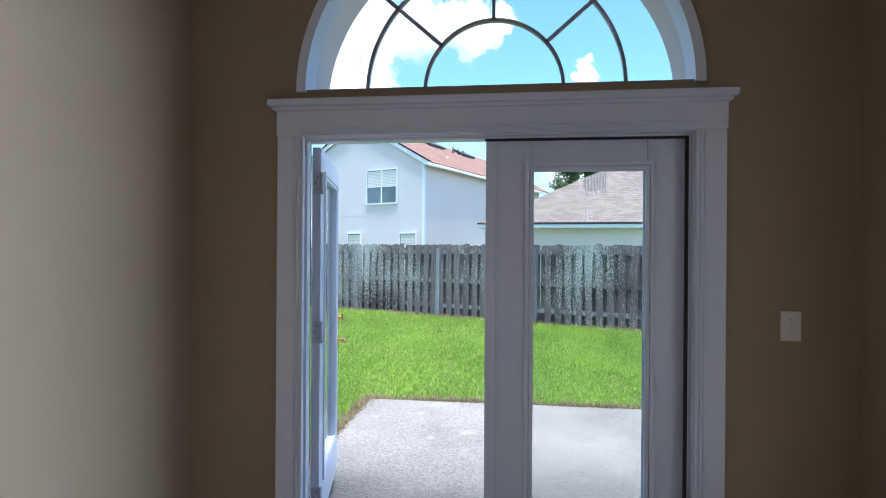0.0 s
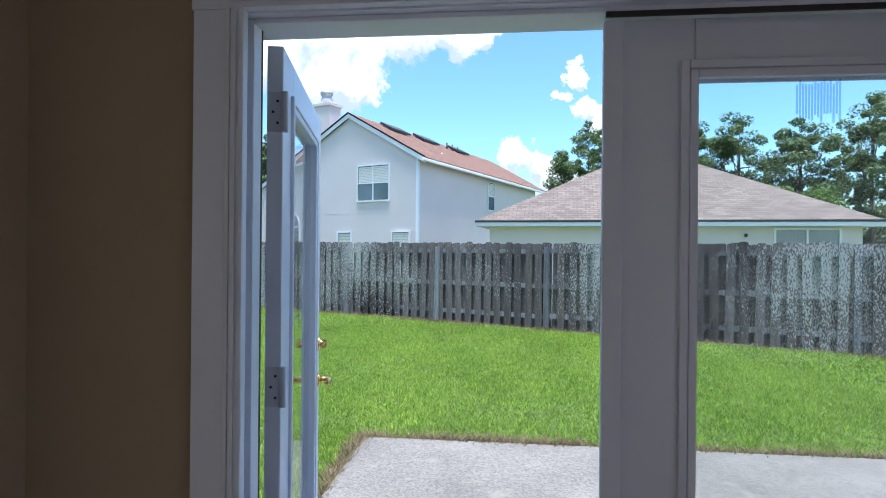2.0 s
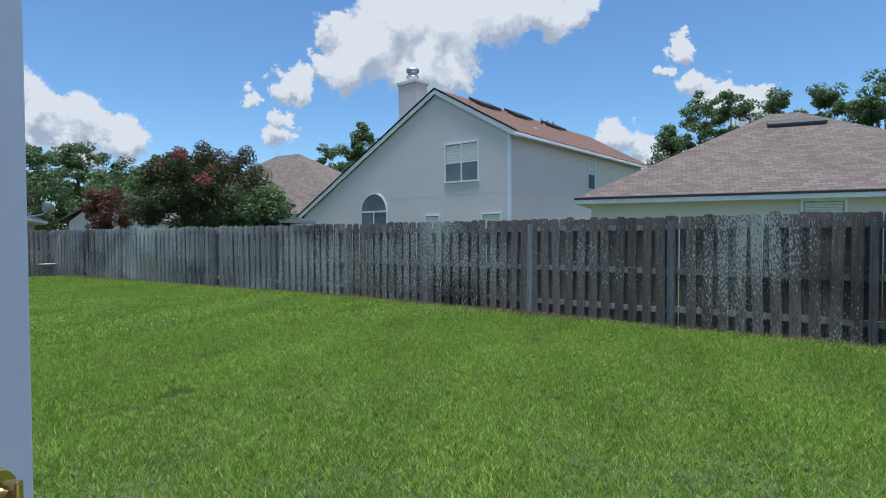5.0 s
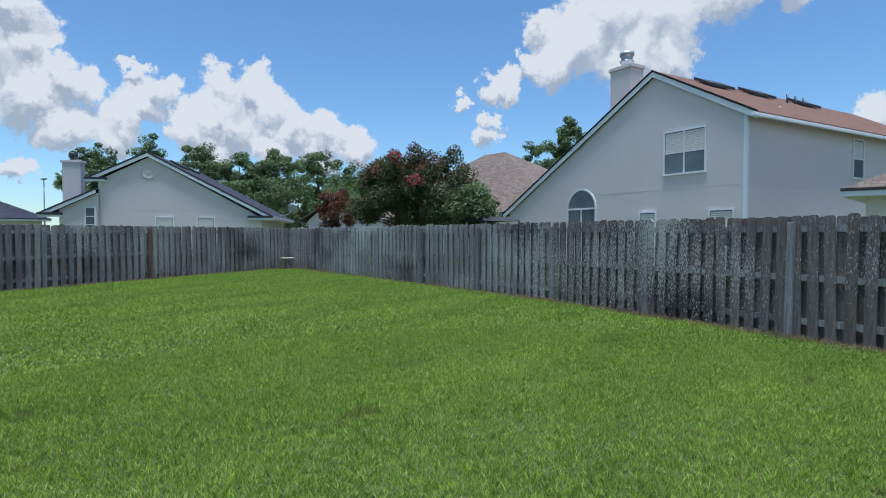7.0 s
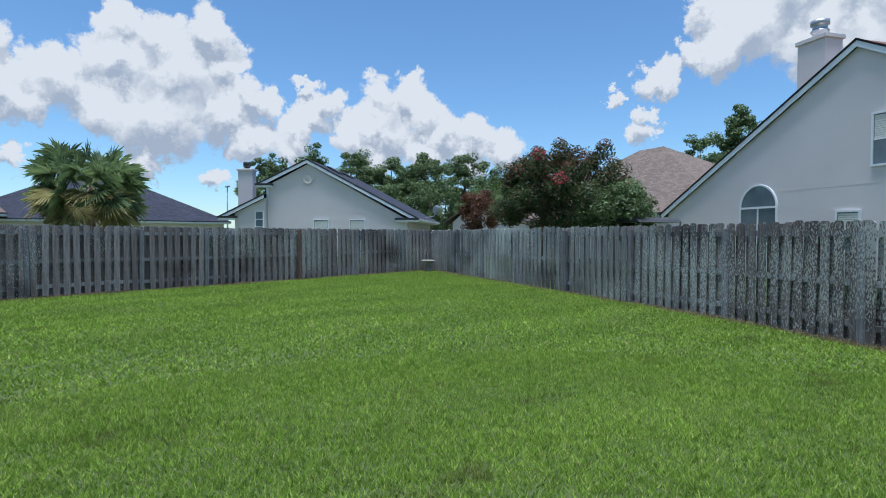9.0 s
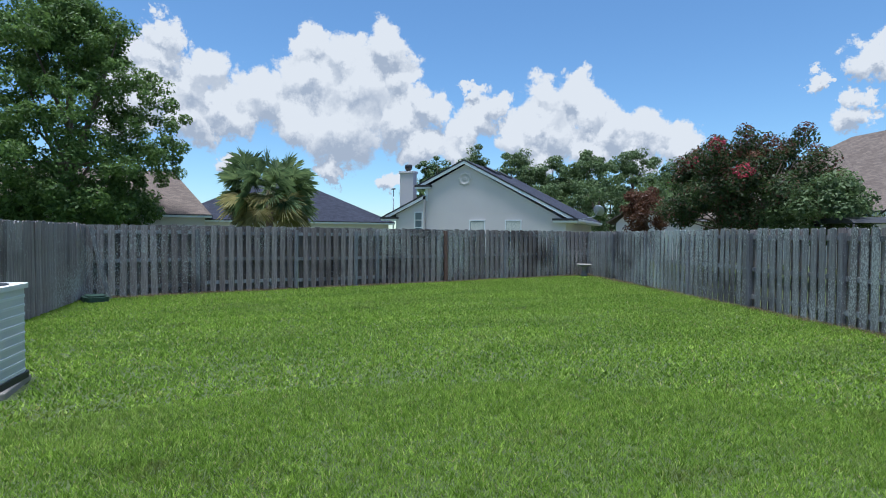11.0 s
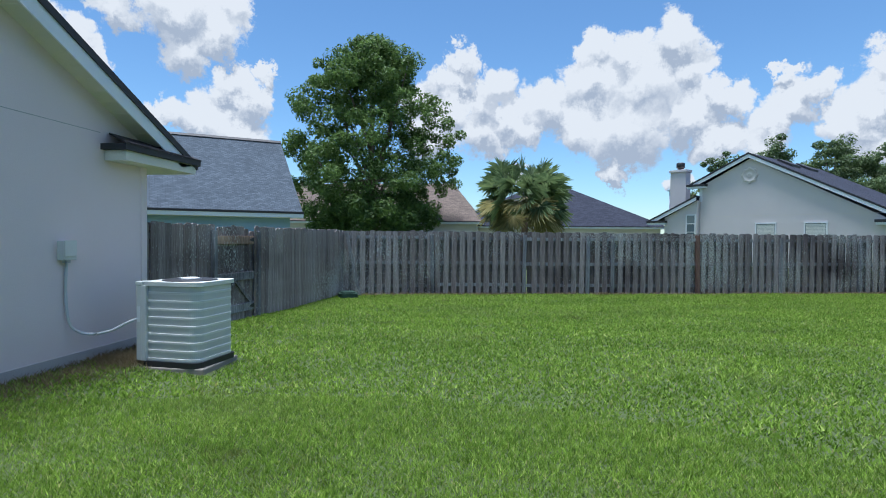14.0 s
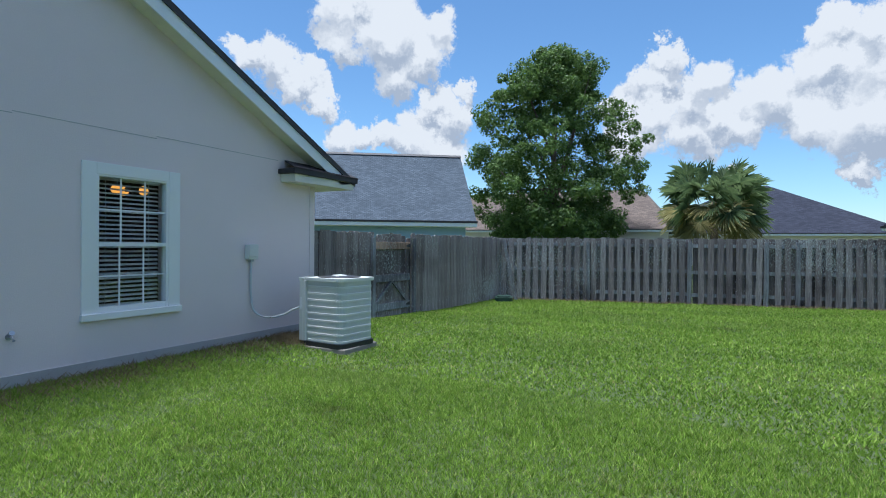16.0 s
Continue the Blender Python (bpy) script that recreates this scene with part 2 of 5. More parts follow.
def grass_blade():
    n = Nodes("grass_blade", 0.75, 0, 0.12).world_space()
    r = n.island()
    c = n.ramp(r, (0.0, (0.11, 0.19, 0.025)), (0.35, (0.188, 0.31, 0.04)), (0.75, (0.272, 0.415, 0.064)), (0.93, (0.38, 0.50, 0.12)), (1.0, (0.40, 0.37, 0.17)))
    # tufts a hand wide, then faint mown swaths, pale and worn patches
    tuft = n.noise(13.0, 3.0, 0.6)
    c = n.mix(0.6, c, n.ramp(tuft, (0.34, (0.58, 0.62, 0.55)), (0.66, (1.32, 1.26, 1.2))), "MULTIPLY")
    sw = n.noise(1.0, 2.0, 0.5, n.stretch(1.1, 0.35, 0.2))
    c = n.mix(0.4, c, n.ramp(sw, (0.36, (0.62, 0.68, 0.6)), (0.64, (1.25, 1.2, 1.1))), "MULTIPLY")
    pale = n.noise(0.6, 5.0, 0.65)
    c = n.mix(n.ramp(pale, (0.54, (0, 0, 0)), (0.72, (0.4, 0.4, 0.4))), c, (0.26, 0.32, 0.095))
    worn = n.noise(1.1, 6.0, 0.7)
    c = n.mix(n.ramp(worn, (0.59, (0, 0, 0)), (0.70, (0.75, 0.75, 0.75))), c, (0.12, 0.125, 0.04))
    n.colour(c)
    tr = n.t.nodes.new("ShaderNodeBsdfTranslucent")
    n.t.links.new(c, tr.inputs[0])
    mx = n.t.nodes.new("ShaderNodeMixShader")
    mx.inputs[0].default_value = 0.4
    n.t.links.new(n.b.outputs[0], mx.inputs[1])
    n.t.links.new(tr.outputs[0], mx.inputs[2])
    n.t.links.new(mx.outputs[0], n.t.nodes["Material Output"].inputs[0])
    return n.m


def leafy(name, dark, light, odd=None, odd_at=0.9):
    n = Nodes(name, 0.55, 0, 0.3)
    r = n.island()
    stops = [(0.0, dark), (0.75, light)] + ([(odd_at, odd)] if odd else [])
    c = n.mix(0.5, n.ramp(r, *stops), n.ramp(n.noise(1.6, 3.0), (0.35, tuple(v * 0.7 for v in dark)), (0.65, light)))
    if odd:
        c = n.mix(n.ramp(r, (odd_at - 0.02, (0, 0, 0)), (odd_at, (1, 1, 1))), c, odd)
    n.colour(c)
    tr = n.t.nodes.new("ShaderNodeBsdfTranslucent")
    n.t.links.new(c, tr.inputs[0])
    mx = n.t.nodes.new("ShaderNodeMixShader")
    mx.inputs[0].default_value = 0.4
    n.t.links.new(n.b.outputs[0], mx.inputs[1])
    n.t.links.new(tr.outputs[0], mx.inputs[2])
    n.t.links.new(mx.outputs[0], n.t.nodes["Material Output"].inputs[0])
    return n.m


def weathered_wood(name, tone=1.0, tint=(1.0, 0.97, 0.93), lichen=0.52):
    n = Nodes(name, 0.9, 0, 0.2)
    r = n.random()
    grain = n.noise(9.0, 6.0, 0.65, n.stretch(9.0, 9.0, 0.7))
    streak = n.noise(1.0, 4.0, 0.6, n.stretch(22.0, 22.0, 1.1))
    base = n.ramp(grain, (0.25, tuple(0.115 * tone * v for v in tint)), (0.5, tuple(0.19 * tone * v for v in tint)), (0.8, tuple(0.27 * tone * v for v in tint)))
    tone_each = n.ramp(r, (0.0, (0.66, 0.63, 0.64)), (0.3, (0.9, 0.84, 0.82)), (0.65, (1.02, 1.0, 1.0)), (1.0, (1.22, 1.2, 1.18)))
    c = n.mix(1.0, base, tone_each, "MULTIPLY")
    c = n.mix(0.8, c, n.ramp(streak, (0.33, (0.6, 0.58, 0.58)), (0.6, (1.12, 1.12, 1.12))), "MULTIPLY")
    n.world_space()
    # pale lichen flakes, thick in some bays and missing in others; mildew darkens others
    bay = n.noise(0.42, 2.0)
    flake = n.noise(52.0, 5.0, 0.62, n.stretch(1.0, 1.0, 0.45))
    lich = n.math("ADD", flake, n.math("MULTIPLY", n.math("SUBTRACT", bay, lichen), 0.75))
    mask = n.ramp(lich, (0.595, (0, 0, 0)), (0.63, (0.85, 0.85, 0.85)))
    mildew = n.ramp(n.noise(0.5, 3.0), (0.36, (0.5, 0.48, 0.49)), (0.47, (1, 1, 1)))
    c = n.mix(1.0, c, mildew, "MULTIPLY")
    c = n.mix(mask, c, (0.50, 0.52, 0.48))
    return n.colour(c).bump(grain, 0.5, 0.004).m


def shingles(name, c, spread=0.3, course=0.14):
    """Asphalt shingles: courses follow the slope through the height."""
    n = Nodes(name, 0.95, 0, 0.15)
    b = n.t.nodes.new("ShaderNodeTexBrick")
    n.t.links.new(n.tc.outputs["UV"], b.inputs["Vector"])
    b.inputs["Scale"].default_value = 1.0
    b.inputs["Brick Width"].default_value, b.inputs["Row Height"].default_value = course * 2.1, course
    b.inputs["Mortar Size"].default_value = 0.008
    b.inputs["Mortar Smooth"].default_value = 0.3
    b.inputs["Bias"].default_value = 0.0
    b.inputs["Color1"].default_value = (*(v * (1 - spread) for v in c), 1)
    b.inputs["Color2"].default_value = (*(v * (1 + spread) for v in c), 1)
    b.inputs["Mortar"].default_value = (*(v * 0.45 for v in c), 1)
    g = n.noise(60.0, 4.0)
    s = n.noise(0.7, 4.0)
    col = n.mix(1.0, b.outputs["Color"], n.ramp(s, (0.3, (0.92, 0.92, 0.92)), (0.7, (1.07, 1.06, 1.05))), "MULTIPLY")
    col = n.mix(0.5, col, n.ramp(g, (0.3, (0.6, 0.6, 0.6)), (0.7, (1.3, 1.3, 1.3))), "MULTIPLY")
    return n.colour(col).bump(b.outputs["Fac"], 0.5, -0.01).m


def concrete():
    n = Nodes("broom_finished_concrete", 0.92, 0, 0.2).world_space()
    fine, mid, big = n.noise(55.0, 5.0, 0.75), n.noise(6.0, 5.0), n.noise(1.1, 4.0)
    c = n.ramp(big, (0.3, (0.125, 0.113, 0.1)), (0.7, (0.185, 0.168, 0.15)))
    c = n.mix(1.0, c, n.ramp(fine, (0.3, (0.5, 0.5, 0.5)), (0.68, (1.35, 1.35, 1.35))), "MULTIPLY")
    c = n.mix(n.ramp(mid, (0.6, (0, 0, 0)), (0.72, (0.5, 0.5, 0.5))), c, (0.22, 0.20, 0.17))
    return n.colour(c).bump(fine, 0.6, 0.006).m


def glass(name, tint=(0.95, 0.97, 0.97), rough=0.0):
    n = Nodes(name, rough)
    mx = n.t.nodes.new("ShaderNodeMixShader")
    tr, gl = n.t.nodes.new("ShaderNodeBsdfTransparent"), n.t.nodes.new("ShaderNodeBsdfGlossy")
    tr.inputs[0].default_value = (*tint, 1)
    gl.inputs["Roughness"].default_value = 0.01
    fr = n.t.nodes.new("ShaderNodeLayerWeight")
    f = n.math("MULTIPLY_ADD", n.math("POWER", fr.outputs["Facing"], 4.0), 0.45)
    f.node.inputs[2].default_value = 0.025
    n.t.links.new(f, mx.inputs[0])
    n.t.links.new(tr.outputs[0], mx.inputs[1])
    n.t.links.new(gl.outputs[0], mx.inputs[2])
    n.t.links.new(mx.outputs[0], n.t.nodes["Material Output"].inputs[0])
    return n.m


def far_pane():
    """Window glass of a far house, dim behind, with its own gloss."""
    n = Nodes("far_window_glass", 0.08, 0, 0.9)
    return n.colour(n.ramp(n.noise(0.8), (0.3, (0.10, 0.13, 0.15)), (0.7, (0.17, 0.21, 0.23)))).m


def bulb():
    n = Nodes("warm_bulb", 0.4)
    n.b.inputs["Emission Color"].default_value = (1.0, 0.40, 0.06, 1)
    n.b.inputs["Emission Strength"].default_value = 0.5
    return n.colour((1.0, 0.7, 0.3)).m


M["residue"] = glass("sticker_residue", (0.75, 0.8, 0.84))
M["soil"], M["blade"], M["concrete"] = lawn_soil(), grass_blade(), concrete()
M["glass"], M["pane"], M["bulb"] = glass("clear_glass"), far_pane(), bulb()
M["wood"], M["wood_dark"] = weathered_wood("weathered_fence_wood", 1.42, (1.08, 0.97, 0.93), 0.495), weathered_wood("weathered_post_wood", 1.4, (0.95, 1.0, 1.05))
# right fence: mildew; left fence backs: gap shade put into the colour
M["wood_mildew_shade"] = weathered_wood("mildewed_shade_fence_wood", 0.88, (1.08, 0.97, 0.92), 0.475)
M["wood_lichen"] = weathered_wood("lichened_fence_wood", 1.3, (0.98, 1.0, 0.98), 0.42)
M["post_brown"] = weathered_wood("red_brown_post_wood", 0.95, (1.25, 0.82, 0.66), 0.8)
M["wood_fresh"] = weathered_wood("newer_brown_board", 2.4, (1.15, 0.85, 0.62))
M["dry"] = leafy("dry_thatch", (0.12, 0.095, 0.045), (0.28, 0.22, 0.12))
M["roof_own"] = shingles("dark_brown_shingle", (0.06, 0.052, 0.055))
M["roof_grey"] = shingles("blue_grey_shingle", (0.092, 0.112, 0.135), 0.22, 0.085)
M["roof_red"] = shingles("red_brown_shingle", (0.172, 0.10, 0.076), 0.15)
M["roof_brown"] = shingles("taupe_brown_shingle", (0.165, 0.132, 0.112), 0.18)
M["roof_navy"] = shingles("slate_navy_shingle", (0.042, 0.046, 0.064), 0.2)
M["leaf_oak"] = leafy("broad_leaf", (0.042, 0.085, 0.02), (0.16, 0.25, 0.06))
M["leaf_far"] = leafy("woodland_leaf", (0.06, 0.10, 0.042), (0.16, 0.225, 0.085))
M["leaf_light"] = leafy("light_leaf", (0.06, 0.12, 0.02), (0.13, 0.2, 0.04))
M["leaf_crape"] = leafy("crape_leaf", (0.02, 0.04, 0.013), (0.072, 0.108, 0.032), (0.15, 0.07, 0.05), 0.93)
M["leaf_red"] = leafy("russet_leaf", (0.07, 0.03, 0.02), (0.16, 0.075, 0.04))
M["bloom"] = leafy("crimson_bloom", (0.35, 0.03, 0.06), (0.55, 0.08, 0.12))
M["palm"] = leafy("palm_frond", (0.07, 0.125, 0.055), (0.21, 0.28, 0.12))
M["palm_dry"] = leafy("dry_palm_frond", (0.20, 0.20, 0.07), (0.40, 0.36, 0.16))


# ---- building helpers ----
def empty(name, m=None, label="", category="", group="", kind=""):
    ob = new(name)
    ob.empty_display_size = 0.2
    if m is not None:
        ob.matrix_world = m
    return tagged(ob, label, category, group, kind)


def bm_object(name, bm, material, parent=None, label=""):
    me = bpy.data.meshes.new(name)
    bm.to_mesh(me)
    bm.free()
    me.materials.append(material)
    ob = new(name, me)
    if parent:
        ob.parent = parent
    if label:
        ob["label"] = label
    return ob


def part(name, bm, material, parent, label=""):
    return bm_object(name, bm, material, parent, label)


def box(x0, x1, y0, y1, z0, z1, bm=None, bevel=0.0):
    """Adds a box to bm, or makes a new bmesh with it; bevel rounds its edges."""
    b = bmesh.new()
    vs = [b.verts.new((x, y, z)) for x in (x0, x1) for y in (y0, y1) for z in (z0, z1)]
    for f in ((0, 1, 3, 2), (4, 6, 7, 5), (0, 4, 5, 1), (2, 3, 7, 6), (0, 2, 6, 4), (1, 5, 7, 3)):
        b.faces.new([vs[i] for i in f])
    if bevel:
        bmesh.ops.bevel(b, geom=list(b.edges), offset=bevel, segments=2, affect="EDGES", profile=0.6)
    return join(bm, b)


def join(bm, b):
    if bm is None:
        bmesh.ops.recalc_face_normals(b, faces=b.faces)
        return b
    bmesh.ops.recalc_face_normals(b, faces=b.faces)
    me = bpy.data.meshes.new("tmp")
    b.to_mesh(me)
    b.free()
    bm.from_mesh(me)
    bpy.data.meshes.remove(me)
    return bm


def prism(outline, depth, bm=None):
    """A flat outline (3D points) pushed along depth."""
    b = bmesh.new()
    lo = [b.verts.new(p) for p in outline]
    hi = [b.verts.new(Vector(p) + Vector(depth)) for p in outline]
    b.faces.new(lo)
    b.faces.new(hi[::-1])
    for i in range(len(lo)):
        j = (i + 1) % len(lo)
        b.faces.new((lo[i], lo[j], hi[j], hi[i]))
    return join(bm, b)


def roof_slab(points, thick, bm=None):
    """A roof plane with thickness; its UVs run along the eave and up the slope, in metres."""
    bm = prism(points, (0, 0, -thick), bm)
    uv = bm.loops.layers.uv.verify()
    bm.faces.ensure_lookup_table()
    for f in bm.faces[-(len(points) + 2):]:
        n = f.normal
        side = Vector((-n.y, n.x, 0))
        side = side.normalized() if side.length > 1e-3 else Vector((1, 0, 0))
        up = n.cross(side)
        for lp in f.loops:
            lp[uv].uv = (lp.vert.co.dot(side), lp.vert.co.dot(up))
    return bm


def tube(points, radii, sides=8, bm=None):
    """A tapered tube along points."""
    b = bmesh.new()
    rings = []
    pts = [Vector(p) for p in points]
    for i, p in enumerate(pts):
        d = (pts[min(i + 1, len(pts) - 1)] - pts[max(i - 1, 0)]).normalized()
        a = d.orthogonal().normalized()
        c = d.cross(a)
        r = radii[i] if isinstance(radii, (list, tuple)) else radii
        rings.append([b.verts.new(p + (a * math.cos(2 * math.pi * k / sides) + c * math.sin(2 * math.pi * k / sides)) * r) for k in range(sides)])
    for q, w in zip(rings, rings[1:]):
        for k in range(sides):
            f = b.faces.new((q[k], q[(k + 1) % sides], w[(k + 1) % sides], w[k]))
            f.smooth = True
    b.faces.new(rings[0][::-1])
    b.faces.new(rings[-1])
    return join(bm, b)


def lathe(profile, sides=24, bm=None, centre=(0, 0, 0)):
    b = bmesh.new()
    rings = [[b.verts.new((centre[0] + r * math.cos(2 * math.pi * k / sides), centre[1] + r * math.sin(2 * math.pi * k / sides), centre[2] + z)) for k in range(sides)] for r, z in profile]
    for q, w in zip(rings, rings[1:]):
        for k in range(sides):
            f = b.faces.new((q[k], q[(k + 1) % sides], w[(k + 1) % sides], w[k]))
            f.smooth = True
    b.faces.new(rings[0][::-1])
    b.faces.new(rings[-1])
    return join(bm, b)


def arc_band(cx, cz, r0, r1, y0, y1, a0=0.0, a1=180.0, n=40, bm=None):
    """A flat curved bar in the x-z plane, between two radii."""
    b = bmesh.new()
    rows = []
    for i in range(n + 1):
        a = radians(a0 + (a1 - a0) * i / n)
        rows.append([b.verts.new((cx + r * math.cos(a), y, cz + r * math.sin(a))) for r, y in ((r0, y0), (r1, y0), (r1, y1), (r0, y1))])
    for q, w in zip(rows, rows[1:]):
        for k in range(4):
            b.faces.new((q[k], q[(k + 1) % 4], w[(k + 1) % 4], w[k]))
    b.faces.new(rows[0][::-1])
    b.faces.new(rows[-1])
    return join(bm, b)


def wall_with_holes(x0, x1, z0, z1, y0, y1, holes, bm=None):
    """A wall along x, with rectangular holes (xa, xb, za, zb)."""
    xs = sorted({x0, x1, *(v for h in holes for v in h[:2])})
    zs = sorted({z0, z1, *(v for h in holes for v in h[2:4])})
    solid = [[not any(h[0] - 1e-6 <= xa and xb <= h[1] + 1e-6 and h[2] - 1e-6 <= za and zb <= h[3] + 1e-6 for h in holes) for za, zb in zip(zs, zs[1:])] for xa, xb in zip(xs, xs[1:])]
    b = bmesh.new()
    seen = {}

    def v(x, y, z):
        key = (round(x, 5), round(y, 5), round(z, 5))
        if key not in seen:
            seen[key] = b.verts.new(key)
        return seen[key]

    nx, nz = len(xs) - 1, len(zs) - 1
    for i in range(nx):
        for j in range(nz):
            if not solid[i][j]:
                continue
            xa, xb, za, zb = xs[i], xs[i + 1], zs[j], zs[j + 1]
            b.faces.new((v(xa, y0, za), v(xb, y0, za), v(xb, y0, zb), v(xa, y0, zb)))
            b.faces.new((v(xa, y1, za), v(xa, y1, zb), v(xb, y1, zb), v(xb, y1, za)))
            if i == 0 or not solid[i - 1][j]:
                b.faces.new((v(xa, y0, za), v(xa, y0, zb), v(xa, y1, zb), v(xa, y1, za)))
            if i == nx - 1 or not solid[i + 1][j]:
                b.faces.new((v(xb, y0, za), v(xb, y1, za), v(xb, y1, zb), v(xb, y0, zb)))
            if j == 0 or not solid[i][j - 1]:
                b.faces.new((v(xa, y0, za), v(xa, y1, za), v(xb, y1, za), v(xb, y0, za)))
            if j == nz - 1 or not solid[i][j + 1]:
                b.faces.new((v(xa, y0, zb), v(xb, y0, zb), v(xb, y1, zb), v(xa, y1, zb)))
    return join(bm, b)


def soup(name, verts, faces, material, parent=None, label=""):
    """A mesh from numpy vertices and equal-sided faces."""
    me = bpy.data.meshes.new(name)
    k = faces.shape[1]
    me.vertices.add(len(verts))
    me.vertices.foreach_set("co", np.ascontiguousarray(verts, dtype=np.float32).ravel())
    me.loops.add(faces.size)
    me.loops.foreach_set("vertex_index", np.ascontiguousarray(faces, dtype=np.int32).ravel())
    me.polygons.add(len(faces))
    me.polygons.foreach_set("loop_start", np.arange(0, faces.size, k, dtype=np.int32))
    me.polygons.foreach_set("loop_total", np.full(len(faces), k, dtype=np.int32))
    me.update(calc_edges=True)
    me.materials.append(material)
    ob = new(name, me)
    if parent:
        ob.parent = parent
    if label:
        ob["label"] = label
    return ob


# ---- ground ----
def rise(x, y):
    """The lawn climbs a little towards the house wall."""
    a = np.clip((5.0 - y) / 1.7, 0, 1)
    b = np.clip((-2.2 - x) / 1.2, 0, 1) * np.clip((x + 13.0) / 3.0, 0, 1)
    return 0.13 * a * a * (3 - 2 * a) * b


def lumps(x, y):
    return 0.012 * np.sin(x * 1.7 + y) * np.cos(y * 1.3 - x * 0.6) - 0.012


CORNER, BEND = (-20.29, 20.08), (-5.97, 15.76)
FENCE_FAR = (CORNER, BEND)
FENCE_R = (BEND, (13.0, 7.64))
FENCE_L = ((-16.72, 3.72), CORNER)
PATIO = (-1.18, 4.6, 3.44, 6.19)

gx = np.concatenate([[-900, -400, -200, -100, -60, -40], np.arange(-30, 16.1, 0.5), [25, 40, 60, 100, 200, 400, 900]])
gy = np.concatenate([[-900, -400, -200, -100, -60, -30, -10, -4], np.arange(0, 26.1, 0.5), [35, 50, 80, 150, 300, 900]])
GX, GY = np.meshgrid(gx, gy, indexing="ij")
lump = lumps(GX, GY)
gv = np.stack([GX, GY, rise(GX, GY) + lump * (np.abs(GX) < 50)], -1).reshape(-1, 3)
inside = (gv[:, 0] > -1.6) & (gv[:, 0] < 5.0) & (gv[:, 1] < 6.3) & (gv[:, 1] > -14)
gv[inside, 2] = -0.03
ni, nj = len(gx), len(gy)
ii, jj = np.meshgrid(np.arange(ni - 1), np.arange(nj - 1), indexing="ij")
a = (ii * nj + jj).ravel()
ground = soup("ground", gv, np.stack([a, a + nj, a + nj + 1, a + 1], -1), M["soil"])
tagged(ground, "level green lawn ground of a fenced back yard", "ground", kind="structure")


def patchy(x, y, cell):
    """Smooth random values over the plan, one knot every cell metres."""
    g = np.random.default_rng(17).random((400, 400))
    u, v = x / cell, y / cell
    i, j = np.floor(u).astype(int), np.floor(v).astype(int)
    fu, fv = u - i, v - j
    at = lambda a, b: g[a % 400, b % 400]
    return (at(i, j) * (1 - fu) + at(i + 1, j) * fu) * (1 - fv) + (at(i, j + 1) * (1 - fu) + at(i + 1, j + 1) * fu) * fv


def blades(name, n, region, height, width, keep, material, label, lean=0.95, z0=0.0):
    x = np.random.uniform(region[0], region[1], n)
    y = np.random.uniform(region[2], region[3], n)
    ok = keep(x, y)
    x, y = x[ok], y[ok]
    n = len(x)
    clump = 0.55 + 0.6 * patchy(x, y, 0.085) + 0.3 * patchy(x, y, 0.6)
    h = height * np.random.uniform(0.5, 1.15, n) * clump
    w = width * np.random.uniform(0.7, 1.3, n)
    a, t = np.random.uniform(0, 2 * np.pi, n), np.random.uniform(0, 2 * np.pi, n)
    ln = h * lean * np.random.uniform(0.2, 1.3, n)
    z = rise(x, y) + lumps(x, y) + z0 - 0.006
    v = np.empty((n, 3, 3), np.float32)
    v[:, 0] = np.stack([x - np.cos(a) * w, y - np.sin(a) * w, z], -1)
    v[:, 1] = np.stack([x + np.cos(a) * w, y + np.sin(a) * w, z], -1)
    v[:, 2] = np.stack([x + np.cos(t) * ln, y + np.sin(t) * ln, z + h], -1)
    ob = soup(name, v.reshape(-1, 3), np.arange(n * 3).reshape(-1, 3), material)
    return tagged(ob, label, "grass", kind="stuff")


def line_y(p, q, x):
    return p[1] + (q[1] - p[1]) * (x - p[0]) / (q[0] - p[0])


def in_yard(x, y):
    left = FENCE_L[0][0] + (FENCE_L[1][0] - FENCE_L[0][0]) * (y - FENCE_L[0][1]) / (FENCE_L[1][1] - FENCE_L[0][1])
    ok = (x > left + 0.05) & (y < np.minimum(line_y(*FENCE_R, x), line_y(*FENCE_FAR, x)) - 0.08) & (y > 3.45)
    patio = (x > PATIO[0] - 0.07) & (x < PATIO[1]) & (y < PATIO[3] + 0.08)
    pad = (np.abs(x + 8.5) < 0.44) & (np.abs(y - 4.38) < 0.46)
    return ok & ~patio & ~pad


near = lambda x, y: in_yard(x, y) & (((x + 1.6) ** 2 + (y - 7.0) ** 2) < 36)
far = lambda x, y: in_yard(x, y) & (((x + 1.6) ** 2 + (y - 7.0) ** 2) >= 36)
blades("lawn_grass", 900000, (-7.8, 4.6, 3.4, 13.1), 0.044, 0.0052, near, M["blade"], "thick bright green mown turf grass")
blades("lawn_grass", 1050000, (-20.8, 12.0, 3.4, 22.1), 0.046, 0.0125, far, M["blade"], "thick bright green mown turf grass")


